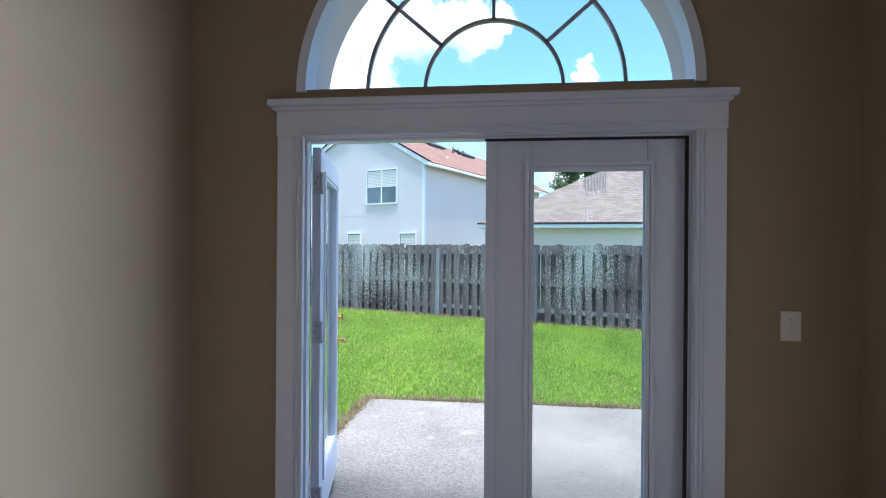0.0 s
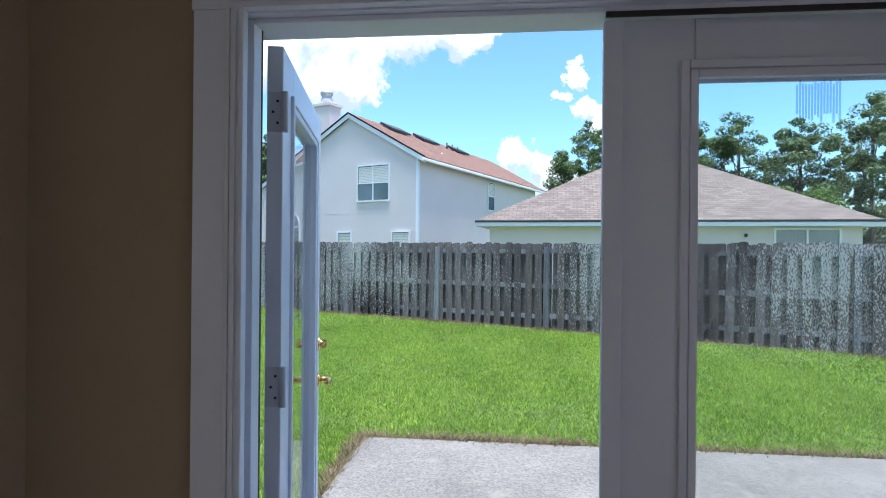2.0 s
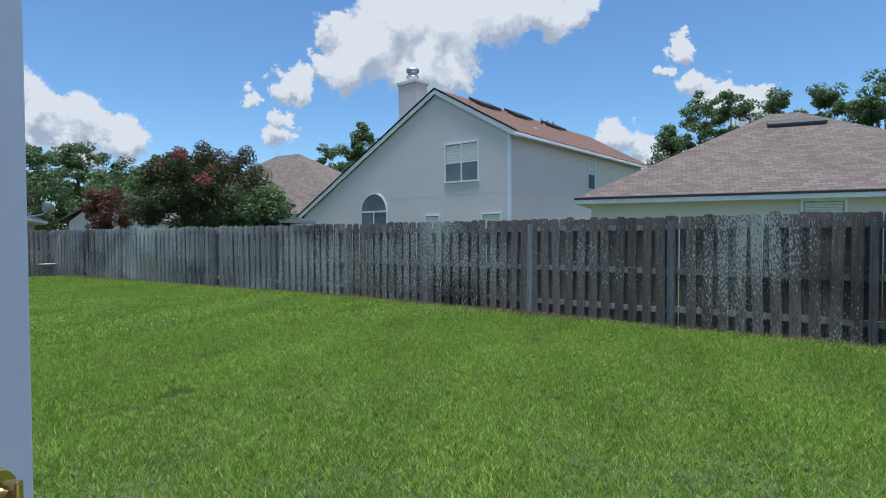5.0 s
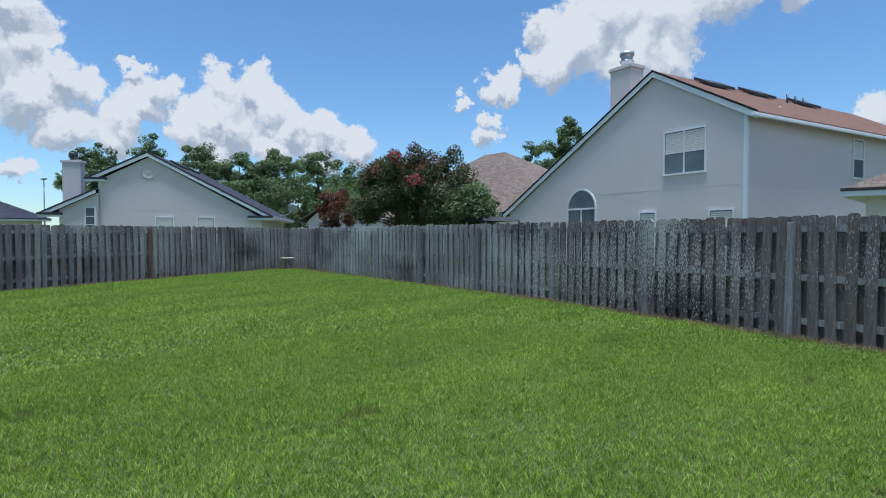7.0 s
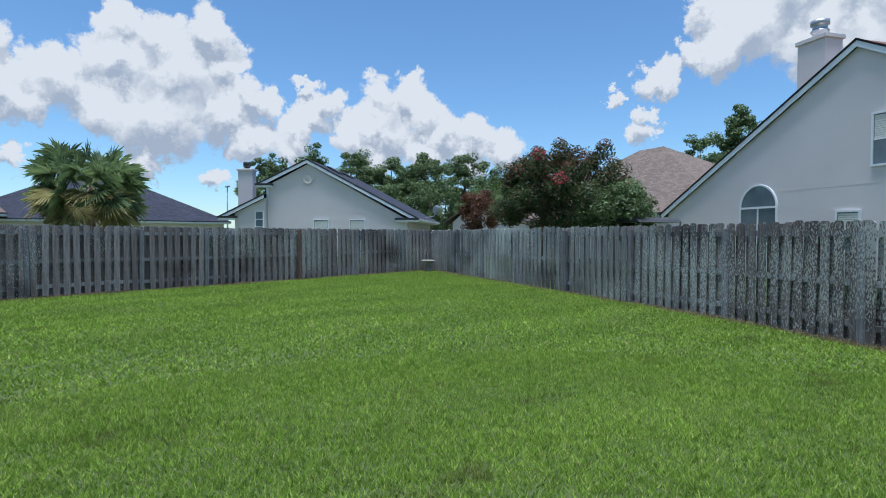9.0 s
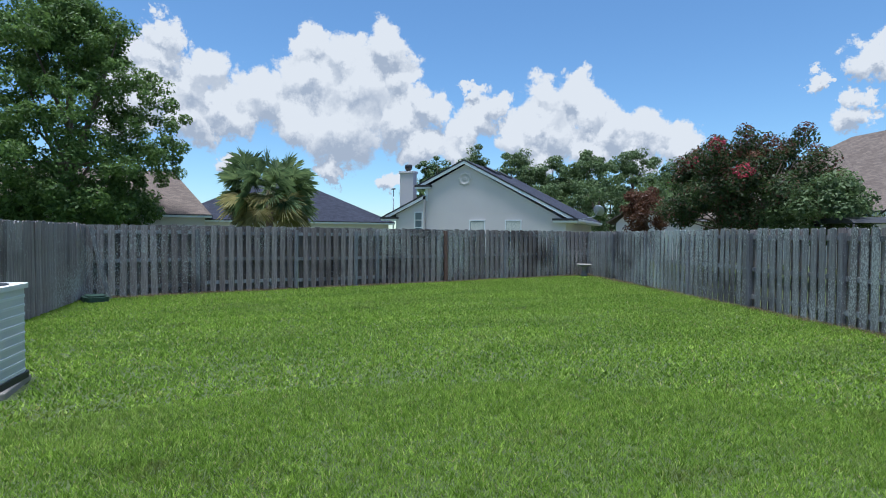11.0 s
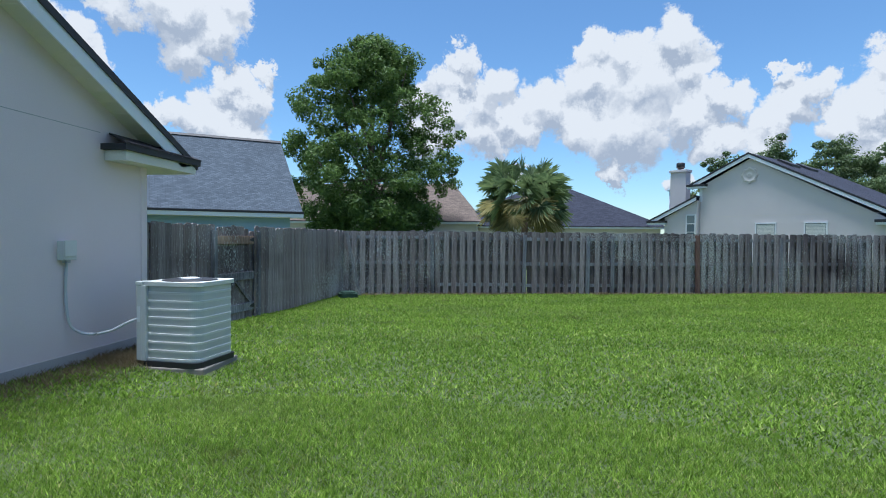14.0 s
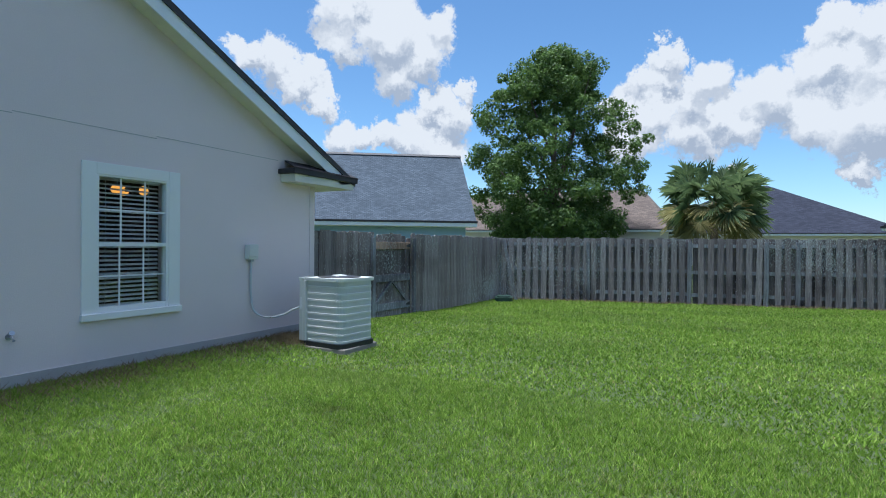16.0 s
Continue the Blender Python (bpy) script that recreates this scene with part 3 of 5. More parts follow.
def edge_strip(name, p, q, half, n, label):
    """Dead thatch along an edge, from p to q."""
    s = np.random.uniform(0, 1, n)
    p, q = np.array(p, float), np.array(q, float)
    d = (q - p) / np.linalg.norm(q - p)
    o = np.random.normal(0, half, n)
    x = p[0] + (q[0] - p[0]) * s - d[1] * o
    y = p[1] + (q[1] - p[1]) * s + d[0] * o
    dens = 0.5 + 0.5 * np.sin(s * 41 + 3 * np.sin(s * 17))
    ok = np.random.uniform(0, 1, n) < 0.35 + 0.65 * dens
    x, y = x[ok], y[ok]
    m = len(x)
    t, h = np.random.uniform(0, 6.28, m), np.random.uniform(0.02, 0.085, m)
    a = np.random.uniform(0, 6.28, m)
    z = rise(x, y) - 0.005
    v = np.empty((m, 3, 3), np.float32)
    v[:, 0] = np.stack([x - np.cos(a) * 0.006, y - np.sin(a) * 0.006, z], -1)
    v[:, 1] = np.stack([x + np.cos(a) * 0.006, y + np.sin(a) * 0.006, z], -1)
    v[:, 2] = np.stack([x + np.cos(t) * h, y + np.sin(t) * h, z + h], -1)
    return tagged(soup(name, v.reshape(-1, 3), np.arange(m * 3).reshape(-1, 3), M["dry"]), label, "dead grass", kind="stuff")


edge_strip("dry_grass_edge", (PATIO[0] - 0.03, 3.5), (PATIO[0] - 0.03, 6.23), 0.03, 5000, "brown dead grass trimmed along the patio edge")
edge_strip("dry_grass_edge", (PATIO[0] - 0.05, 6.23), (PATIO[1], 6.23), 0.035, 12000, "brown dead grass trimmed along the patio edge")
edge_strip("dry_grass_edge", (FENCE_R[0][0], FENCE_R[0][1] - 0.12), (FENCE_R[1][0], FENCE_R[1][1] - 0.12), 0.08, 11000, "brown dead grass along the fence foot")
edge_strip("dry_grass_edge", (FENCE_FAR[0][0], FENCE_FAR[0][1] - 0.12), (FENCE_FAR[1][0], FENCE_FAR[1][1] - 0.12), 0.08, 9000, "brown dead grass along the fence foot")
edge_strip("dry_grass_edge", (FENCE_L[0][0] + 0.12, FENCE_L[0][1]), (FENCE_L[1][0] + 0.12, FENCE_L[1][1]), 0.07, 12000, "brown dead grass along the fence foot")
edge_strip("bare_soil_litter", (-8.95, 3.86), (-8.02, 3.72), 0.13, 5200, "brown leaf litter on bare soil behind the air conditioner")
edge_strip("dry_grass_edge", (-9.2, 3.7), (-1.3, 3.62), 0.2, 9000, "thin yellowed grass beside the house wall")

patio = bm_object("patio", box(PATIO[0], PATIO[1], 3.44, PATIO[3], -0.08, 0.03, None, 0.012), M["concrete"])
tagged(patio, "weathered light concrete patio slab with stains", "patio", kind="structure")

# ---- own house ----
IN, OUT = 3.08, 3.437
JL, JR, DOOR_TOP, FLOOR = -0.716, 1.046, 2.11, 0.10
ARC_X, ARC_Z, ARC_R = 0.167, 2.325, 0.895
SLOPE, EAVE_X, EAVE_Z = 0.462, -9.1, 2.63
RIDGE_X, EAST_X = -3.2, 7.1
RIDGE_Z = EAVE_Z + SLOPE * (RIDGE_X - EAVE_X)
WIN = (-6.50, -5.66, 0.75, 2.16)

# rear wall: outside skin with its openings, up to the eaves; the arch is cut in its own course
door_hole, win_hole = (JL - 0.16, JR + 0.16, -0.2, DOOR_TOP + 0.08), (WIN[0] - 0.03, WIN[1] + 0.03, WIN[2] - 0.03, WIN[3] + 0.03)
ARC0, ARC1, ARC_TOP = ARC_X - ARC_R, ARC_X + ARC_R, ARC_Z + ARC_R + 0.12


MID, TOP = 3.23, 3.62


def roof_line(x):
    if x < RIDGE_X:
        return EAVE_Z + SLOPE * (x - EAVE_X)
    return EAVE_Z + (RIDGE_Z - EAVE_Z) * (EAST_X - x) / (EAST_X - RIDGE_X)


def arched_wall(y0, y1, x0, x1, top, holes):
    bm = wall_with_holes(x0, x1, -0.2, top, y0, y1, holes + [(ARC0, ARC1, ARC_Z, ARC_TOP)])
    b = bmesh.new()
    n = 40
    xs = [ARC_X - ARC_R * math.cos(math.pi * i / n) for i in range(n + 1)]
    zs = [ARC_Z + ARC_R * math.sin(math.pi * i / n) for i in range(n + 1)]
    for i in range(n):
        lo, hi = (xs[i], zs[i]), (xs[i + 1], zs[i + 1])
        for y in (y0, y1):
            b.faces.new([b.verts.new((px, y, pz)) for px, pz in (lo, hi, (hi[0], ARC_TOP), (lo[0], ARC_TOP))])
        b.faces.new([b.verts.new((px, y, pz)) for (px, pz), y in ((lo, y0), (hi, y0), (hi, y1), (lo, y1))])
    bmesh.ops.remove_doubles(b, verts=b.verts, dist=1e-5)
    return join(bm, b)


XA, XB = EAVE_X + (TOP - EAVE_Z) / SLOPE, EAST_X - (TOP - EAVE_Z) / (RIDGE_Z - EAVE_Z) * (EAST_X - RIDGE_X)
bm = arched_wall(MID, OUT, XA, XB, TOP, [door_hole, win_hole])
d = (0, MID - OUT, 0)
prism([(EAVE_X, OUT, -0.2), (XA, OUT, -0.2), (XA, OUT, TOP), (EAVE_X, OUT, EAVE_Z)], d, bm)
prism([(EAST_X, OUT, -0.2), (XB, OUT, -0.2), (XB, OUT, TOP), (EAST_X, OUT, EAVE_Z)], d, bm)
prism([(XA, OUT, TOP), (XB, OUT, TOP), (RIDGE_X, OUT, RIDGE_Z)], d, bm)
wall_north = tagged(bm_object("wall_north", bm, M["stucco"]), "grey stucco rear gable wall of the house", "wall", kind="structure")
part("foundation_band", box(EAVE_X - 0.01, PATIO[0] - 0.4, OUT, OUT + 0.012, -0.2, 0.235), M["stucco_base"], wall_north, "bare grey foundation strip")
for x0, x1, z in ((-4.9, -1.2, 2.615), (-6.35, -4.9, 2.635), (-8.3, -6.35, 2.66)):
    part("control_joint", box(x0, x1, OUT - 0.002, OUT + 0.003, z, z + 0.008), M["stucco_base"], wall_north)
side = bm_object("wall_west", box(EAVE_X, EAVE_X + 0.2, -12.0, MID, -0.2, EAVE_Z), M["stucco"])
tagged(side, "grey stucco side wall of the house", "wall", kind="structure")
east_out = bm_object("wall_east", wall_with_holes(-12.0, MID, -0.2, EAVE_Z + 0.3, -0.2, 0.0, [(0.85, 2.6, 0.9, 2.4)]), M["stucco"])
east_out.matrix_world = pose(6.9, 0, 0, 0, 0, 90)
tagged(east_out, "grey stucco side wall of the house", "wall", kind="structure")
tagged(bm_object("wall_south", box(EAVE_X, 7.1, -12.2, -12.0, -0.2, EAVE_Z), M["stucco"]), "grey stucco front wall of the house", "wall", kind="structure")

# roof of the own house, with soffit, fascia and dark drip edge
roof = empty("roof", None, "dark brown shingle gable roof with white fascia", "roof", kind="structure")
OVER, LIFT = 0.25, 0.20
F = OUT + OVER
xe = EAVE_X - 0.72
bm = roof_slab([(xe, -12.4, roof_line(xe) + LIFT), (xe, F + 0.03, roof_line(xe) + LIFT), (RIDGE_X, F + 0.03, RIDGE_Z + LIFT), (RIDGE_X, -12.4, RIDGE_Z + LIFT)], 0.03)
xr = EAST_X + 0.6
roof_slab([(xr, -12.4, roof_line(xe) + LIFT), (RIDGE_X, -12.4, RIDGE_Z + LIFT), (RIDGE_X, F + 0.03, RIDGE_Z + LIFT), (xr, F + 0.03, roof_line(xe) + LIFT)], 0.03, bm)
part("shingles", bm, M["roof_own"], roof)
for sgn in (0, 1):
    m = (lambda x: x) if sgn == 0 else (lambda x: RIDGE_X + (RIDGE_X - x) * (EAST_X - RIDGE_X) / (RIDGE_X - EAVE_X))
    zl = roof_line
    part("soffit", prism([(m(EAVE_X), OUT, zl(EAVE_X)), (m(RIDGE_X), OUT, RIDGE_Z), (m(RIDGE_X), F, RIDGE_Z), (m(EAVE_X), F, zl(EAVE_X))], (0, 0, 0.02)), M["soffit"], roof, "ribbed cream vinyl soffit")
    part("fascia", prism([(m(xe + 0.35), F, zl(xe + 0.35) - 0.045), (m(RIDGE_X), F, RIDGE_Z - 0.045), (m(RIDGE_X), F, RIDGE_Z + 0.125), (m(xe + 0.1), F, zl(xe + 0.1) + 0.125)], (0, 0.02, 0)), M["fascia"], roof, "white painted fascia board")
    part("drip_edge", prism([(m(xe), F + 0.005, zl(xe) + 0.125), (m(RIDGE_X), F + 0.005, RIDGE_Z + 0.125), (m(RIDGE_X), F + 0.005, RIDGE_Z + LIFT + 0.012), (m(xe), F + 0.005, zl(xe) + LIFT + 0.012)], (0, 0.035, 0)), M["drip"], roof, "dark metal drip edge")
bm = None
for i in range(31):
    x = EAVE_X + 0.25 + i * 0.18
    bm = prism([(x, OUT + 0.01, roof_line(x) - 0.004), (x + 0.012, OUT + 0.01, roof_line(x + 0.012) - 0.004), (x + 0.012, F - 0.01, roof_line(x + 0.012) - 0.004), (x, F - 0.01, roof_line(x) - 0.004)], (0, 0, 0.008), bm)
part("soffit_rib", bm, M["soffit"], roof)
# boxed eave return at the corner
part("eave_return", box(-9.80, -8.36, OUT, F + 0.02, 2.36, 2.475, None, 0.004), M["soffit"], roof, "cream boxed eave return")
part("return_edge", box(-9.86, -8.30, OUT, F + 0.06, 2.475, 2.545, None, 0.004), M["drip"], roof)
part("return_cap", roof_slab([(-8.44, OUT, 2.69), (-9.86, OUT, 2.69), (-9.86, F + 0.07, 2.562), (-8.28, F + 0.07, 2.562)], 0.02), M["roof_own"], roof)
part("side_eave", box(-9.80, EAVE_X, -12.2, OUT, 2.36, 2.50), M["soffit"], roof)
part("corner_board", box(EAVE_X - 0.012, EAVE_X + 0.10, OUT, OUT + 0.012, 0.1, 2.37), M["stucco"], roof)

# ---- the room inside ----
LX, RX, BACK, CEIL = -1.30, 1.73, -3.4, 3.60
tagged(bm_object("wall_inner_north", arched_wall(IN, MID, LX - 0.15, RX + 0.15, CEIL, [(JL - 0.065, JR + 0.02, -0.2, DOOR_TOP + 0.02)]), M["wall_inside"]), "brown painted inside wall round the patio door", "wall", kind="structure")
tagged(bm_object("wall_inner_west", box(LX - 0.15, LX, BACK, IN, -0.2, CEIL), M["wall_inside"]), "tan painted inside wall beside the patio door", "wall", kind="structure")
tagged(bm_object("ceiling", box(LX - 0.15, RX + 0.15, BACK, MID, CEIL, CEIL + 0.1), M["ceiling"]), "white ceiling", "ceiling", kind="structure")
tagged(bm_object("floor", box(LX - 0.15, 6.9, -12.0, MID, -0.1, FLOOR), M["floor"]), "tan tile floor", "floor", kind="structure")
east = bm_object("wall_inner_east", wall_with_holes(BACK, IN, -0.2, CEIL, -0.15, 0.0, [(-1.4, 2.2, FLOOR, 2.35)]), M["wall_inside"])
east.matrix_world = pose(RX, 0, 0, 0, 0, 90)
tagged(east, "tan painted inside wall with a wide cased opening", "wall", kind="structure")
daylight = new("window_daylight", bpy.data.lights.new("window_daylight", "AREA"))
daylight.data.shape, daylight.data.size, daylight.data.size_y = "RECTANGLE", 1.75, 1.5
daylight.data.energy, daylight.data.color = 76, (0.91, 0.96, 1.1)
daylight.matrix_world = look((6.97, 1.725, 1.65), (0, 1.725, 1.65))
next_room = box(RX + 0.15, 6.9, BACK, MID, 2.75, 2.8)
box(RX + 0.15, 6.9, BACK - 0.1, BACK, FLOOR, 2.75, next_room)
tagged(bm_object("ceiling_next_room", next_room, M["ceiling"]), "white ceiling and wall of the adjoining room", "ceiling", kind="structure")
tagged(bm_object("wall_inner_south", box(LX - 0.15, RX + 0.15, BACK - 0.15, BACK, -0.2, CEIL), M["wall_inside"]), "tan painted inside wall", "wall", kind="structure")

# door casing
casing = empty("door_casing", None, "white moulded wooden casing with a capped header", "trim", kind="structure")
C = IN - 0.022


def upright(x0, x1):
    bm = box(x0, x1, C, IN, FLOOR, DOOR_TOP + 0.005, None, 0.003)
    inner = x1 if x0 < 0 else x0
    s = -1 if x0 < 0 else 1
    for o, p in ((0.0, 0.004), (0.018, 0.008), (0.034, 0.004)):
        xa, xb = sorted((inner + s * o, inner + s * (o + 0.012)))
        box(xa, xb, C - p, C, FLOOR, DOOR_TOP + 0.005, bm, 0.002)
    return bm


part("side_casing", upright(JL - 0.132, JL - 0.004), M["trim"], casing)
part("side_casing", upright(JR + 0.004, JR + 0.132), M["trim"], casing)
bm = box(JL - 0.136, JR + 0.136, C - 0.002, IN, DOOR_TOP + 0.005, DOOR_TOP + 0.125, None, 0.003)
for o, p in ((0.0, 0.004), (0.018, 0.008), (0.034, 0.004)):
    box(JL - 0.02, JR + 0.02, C - p - 0.002, C, DOOR_TOP + 0.005 + o, DOOR_TOP + 0.017 + o, bm, 0.002)
part("header", bm, M["trim"], casing)
bm = box(JL - 0.150, JR + 0.150, C - 0.018, IN, DOOR_TOP + 0.125, DOOR_TOP + 0.142, None, 0.004)
box(JL - 0.172, JR + 0.172, C - 0.036, IN, DOOR_TOP + 0.142, DOOR_TOP + 0.176, bm, 0.008)
part("cap", bm, M["trim"], casing)
# frame in the opening
frame_ob = empty("door_frame", None, "white painted double door frame with dark weather strip", "door frame", kind="structure")
part("jamb", box(JL - 0.065, JL - 0.045, IN, MID + 0.02, FLOOR, DOOR_TOP + 0.02, None, 0.003), M["trim"], frame_ob)
part("jamb", box(JR, JR + 0.02, IN, MID + 0.02, FLOOR, DOOR_TOP + 0.02, None, 0.003), M["trim"], frame_ob)
part("head_jamb", box(JL - 0.045, JR, IN, MID + 0.02, DOOR_TOP, DOOR_TOP + 0.02, None, 0.003), M["trim"], frame_ob)
for x0, x1 in ((JL - 0.045, JL), (JR - 0.014, JR)):
    part("door_stop", box(x0, x1, 3.105, 3.15, FLOOR, DOOR_TOP, None, 0.003), M["trim"], frame_ob)
    part("weather_strip", box(x0, x1, 3.15, 3.158, FLOOR, DOOR_TOP - 0.01), M["rubber"], frame_ob)
part("head_stop", box(JL, JR - 0.014, 3.105, 3.15, DOOR_TOP - 0.014, DOOR_TOP, None, 0.003), M["trim"], frame_ob)
part("weather_strip", box(JL + 0.85, JR - 0.026, 3.099, 3.108, DOOR_TOP - 0.026, DOOR_TOP - 0.0145), M["rubber"], frame_ob)
part("weather_strip", box(JR - 0.026, JR - 0.0145, 3.099, 3.108, FLOOR + 0.02, DOOR_TOP - 0.0145), M["rubber"], frame_ob)
part("threshold", box(JL - 0.02, JR + 0.02, IN + 0.02, OUT + 0.08, 0.02, FLOOR + 0.02, None, 0.006), M["steel"], frame_ob, "aluminium door sill")


def leaf(name, width, label, stiles, handles):
    """A glazed door leaf; hinge edge at the origin, running along +x, inside face at y = 0."""
    top, bot, th = DOOR_TOP - 0.012, FLOOR + 0.03, 0.044
    d = empty(name, None, label, "door", kind="structure")
    gl0, gl1, gz0, gz1 = stiles[0], width - stiles[1], bot + 0.26, 1.962
    part("stile", box(0, gl0, 0, th, bot, top, None, 0.004), M["door"], d)
    part("stile", box(gl1, width, 0, th, bot, top, None, 0.004), M["door"], d)
    part("top_rail", box(gl0, gl1, 0, th, gz1, top, None, 0.004), M["door"], d)
    part("bottom_rail", box(gl0, gl1, 0, th, bot, gz0, None, 0.004), M["door"], d)
    bm = None
    for o, p in ((0.0, 0.010), (0.022, 0.006)):
        for y0, y1 in ((-p, 0.002), (th - 0.002, th + p)):
            bm = box(gl0 - 0.034 + o, gl0 - 0.014 + o, y0, y1, gz0 - 0.034 + o, gz1 + 0.034 - o, bm, 0.003)
            box(gl1 + 0.014 - o, gl1 + 0.034 - o, y0, y1, gz0 - 0.034 + o, gz1 + 0.034 - o, bm, 0.003)
            box(gl0 - 0.014 + o, gl1 + 0.014 - o, y0, y1, gz1 + 0.014 - o, gz1 + 0.034 - o, bm, 0.003)
            box(gl0 - 0.014 + o, gl1 + 0.014 - o, y0, y1, gz0 - 0.034 + o, gz0 - 0.014 + o, bm, 0.003)
    part("glazing_bead", bm, M["door"], d)
    pane = part("pane", box(gl0, gl1, th / 2 - 0.003, th / 2 + 0.003, gz0, gz1), M["glass"], d, "clear glass pane")
    pane.visible_shadow = False
    if handles:
        for z, lever in ((1.137, 0), (0.985, 1)):
            for s in (-1, 1):
                yf = -0.002 if s < 0 else th + 0.002
                b = tube([(width - 0.065, yf, z), (width - 0.065, yf + s * 0.012, z)], [0.03, 0.026], 20)
                if lever:
                    tube([(width - 0.065, yf, z), (width - 0.065, yf + s * 0.05, z)], [0.012, 0.011], 12, b)
                    tube([(width - 0.065, yf + s * 0.05, z), (width - 0.10, yf + s * 0.056, z + 0.004), (width - 0.14, yf + s * 0.052, z - 0.002), (width - 0.175, yf + s * 0.05, z + 0.01)], [0.011, 0.010, 0.008, 0.007], 10, b)
                    h = part("lever_handle", b, M["brass"], d, "polished brass lever handle")
                else:
                    tube([(width - 0.065, yf, z), (width - 0.065, yf + s * 0.03, z)], [0.016, 0.012], 12, b)
                    box(width - 0.07, width - 0.06, yf + s * 0.028 - 0.01, yf + s * 0.028 + 0.01, z - 0.018, z + 0.018, b, 0.003)
                    part("deadbolt", b, M["brass"], d, "polished brass deadbolt")
        part("latch_plate", box(width - 0.002, width + 0.002, 0.01, 0.034, 0.94, 1.18), M["brass"], d)
    return d


LEAF = 0.905
open_leaf = leaf("door_1", LEAF, "open white glazed patio door leaf with brass lever", (0.165, 0.165), True)
open_leaf.matrix_world = pose(JL + 0.0125, MID + 0.032, 0, 0, 0, 101.8)
for z in (0.32, 1.16, 1.915):
    b = tube([(-0.006, -0.006, z - 0.055), (-0.006, -0.006, z + 0.055)], 0.009, 10)
    box(-0.0035, 0.0, 0.0, 0.042, z - 0.055, z + 0.055, b)
    h = part("hinge", b, M["hinge"], open_leaf, "grey steel hinge")
    for dz in (-0.03, 0, 0.03):
        part("screw", tube([(-0.0036, 0.014 + 0.012 * (dz == 0), z + dz), (-0.006, 0.014 + 0.012 * (dz == 0), z + dz)], 0.004, 8), M["black"], h)
MULL = 0.150
shut_leaf = leaf("door_2", JR - MULL - 0.004, "closed white glazed patio door leaf", (0.175, 0.20), False)
shut_leaf.matrix_world = pose(JR - 0.002, 3.202, 0, 0, 0, 180)
part("astragal", box(JR - MULL - 0.035, JR - MULL + 0.012, 0.044, 0.062, FLOOR + 0.02, DOOR_TOP - 0.02, None, 0.004), M["door"], shut_leaf)
part("seal", box(JR - MULL - 0.004, JR - MULL + 0.004, 0.002, 0.04, FLOOR + 0.03, DOOR_TOP - 0.02), M["rubber"], shut_leaf)
# streaks of sticker residue on the fixed pane
rs = random.Random(6)
b = None
for i in range(15):
    x = JR - 0.59 - i * 0.0068
    z0 = 1.845 + rs.uniform(0, 0.03)
    b = box(x - 0.0048, x, 0.0252, 0.0258, z0, 1.955 - rs.uniform(0, 0.02), b)
part("sticker_residue", b, M["residue"], shut_leaf, "torn pale sticker residue")

# arched window over the door
arch = empty("window_1", None, "white arched window with a sunburst grille above the door", "window", kind="structure")
part("arch_casing", arc_band(ARC_X, ARC_Z, ARC_R - 0.015, ARC_R + 0.03, IN - 0.02, IN, n=60), M["trim"], arch)
part("arch_frame", arc_band(ARC_X, ARC_Z, ARC_R - 0.012, ARC_R, IN + 0.001, 3.21, n=60), M["trim"], arch)
part("sill", box(ARC_X - ARC_R, ARC_X + ARC_R, IN, OUT, ARC_Z - 0.005, ARC_Z + 0.014, None, 0.003), M["wall_inside"], arch)
b = arc_band(ARC_X, ARC_Z + 0.02, 0.317, 0.333, 3.165, 3.187, n=40)
arc_band(ARC_X, ARC_Z + 0.02, 0.599, 0.615, 3.165, 3.187, n=50, bm=b)
for a in (41, 90, 139):
    c, s = math.cos(radians(a)), math.sin(radians(a))
    px, pz = -s * 0.008, c * 0.008
    prism([(ARC_X + c * 0.32 + px, 3.165, ARC_Z + 0.02 + s * 0.32 + pz), (ARC_X + c * 0.32 - px, 3.165, ARC_Z + 0.02 + s * 0.32 - pz), (ARC_X + c * 0.86 - px, 3.165, ARC_Z + 0.02 + s * 0.86 - pz), (ARC_X + c * 0.86 + px, 3.165, ARC_Z + 0.02 + s * 0.86 + pz)], (0, 0.022, 0), b)
part("grille", b, M["steel"], arch, "grey sunburst grille bars")
pts = [(ARC_X + 0.88 * math.cos(math.pi * i / 40), 3.19, ARC_Z + 0.01 + 0.88 * math.sin(math.pi * i / 40)) for i in range(41)]
pane = part("pane", prism(pts, (0, 0.006, 0)), M["glass"], arch, "clear glass pane")
pane.visible_shadow = False

switch = empty("light_switch", pose(1.447, IN, 1.266), "ivory plastic toggle light switch plate on the wall", "light switch")
part("plate", box(-0.042, 0.042, -0.007, 0.0, -0.064, 0.064, None, 0.004), M["plate"], switch)
part("toggle", box(-0.005, 0.005, -0.018, -0.006, -0.006, 0.012, None, 0.002), M["plate"], switch)
for dz in (-0.03, 0.03):
    part("screw", tube([(0, -0.006, dz), (0, -0.0085, dz)], 0.003, 8), M["steel"], switch)
outlet = empty("wall_outlet", pose(LX, 2.45, 0.54), "ivory plastic wall outlet plate", "outlet")
part("plate", box(0, 0.007, -0.04, 0.04, -0.06, 0.06, None, 0.004), M["plate"], outlet)
for dz in (-0.025, 0.025):
    part("socket", box(0.006, 0.010, -0.017, 0.017, dz - 0.014, dz + 0.014, None, 0.003), M["plate"], outlet)

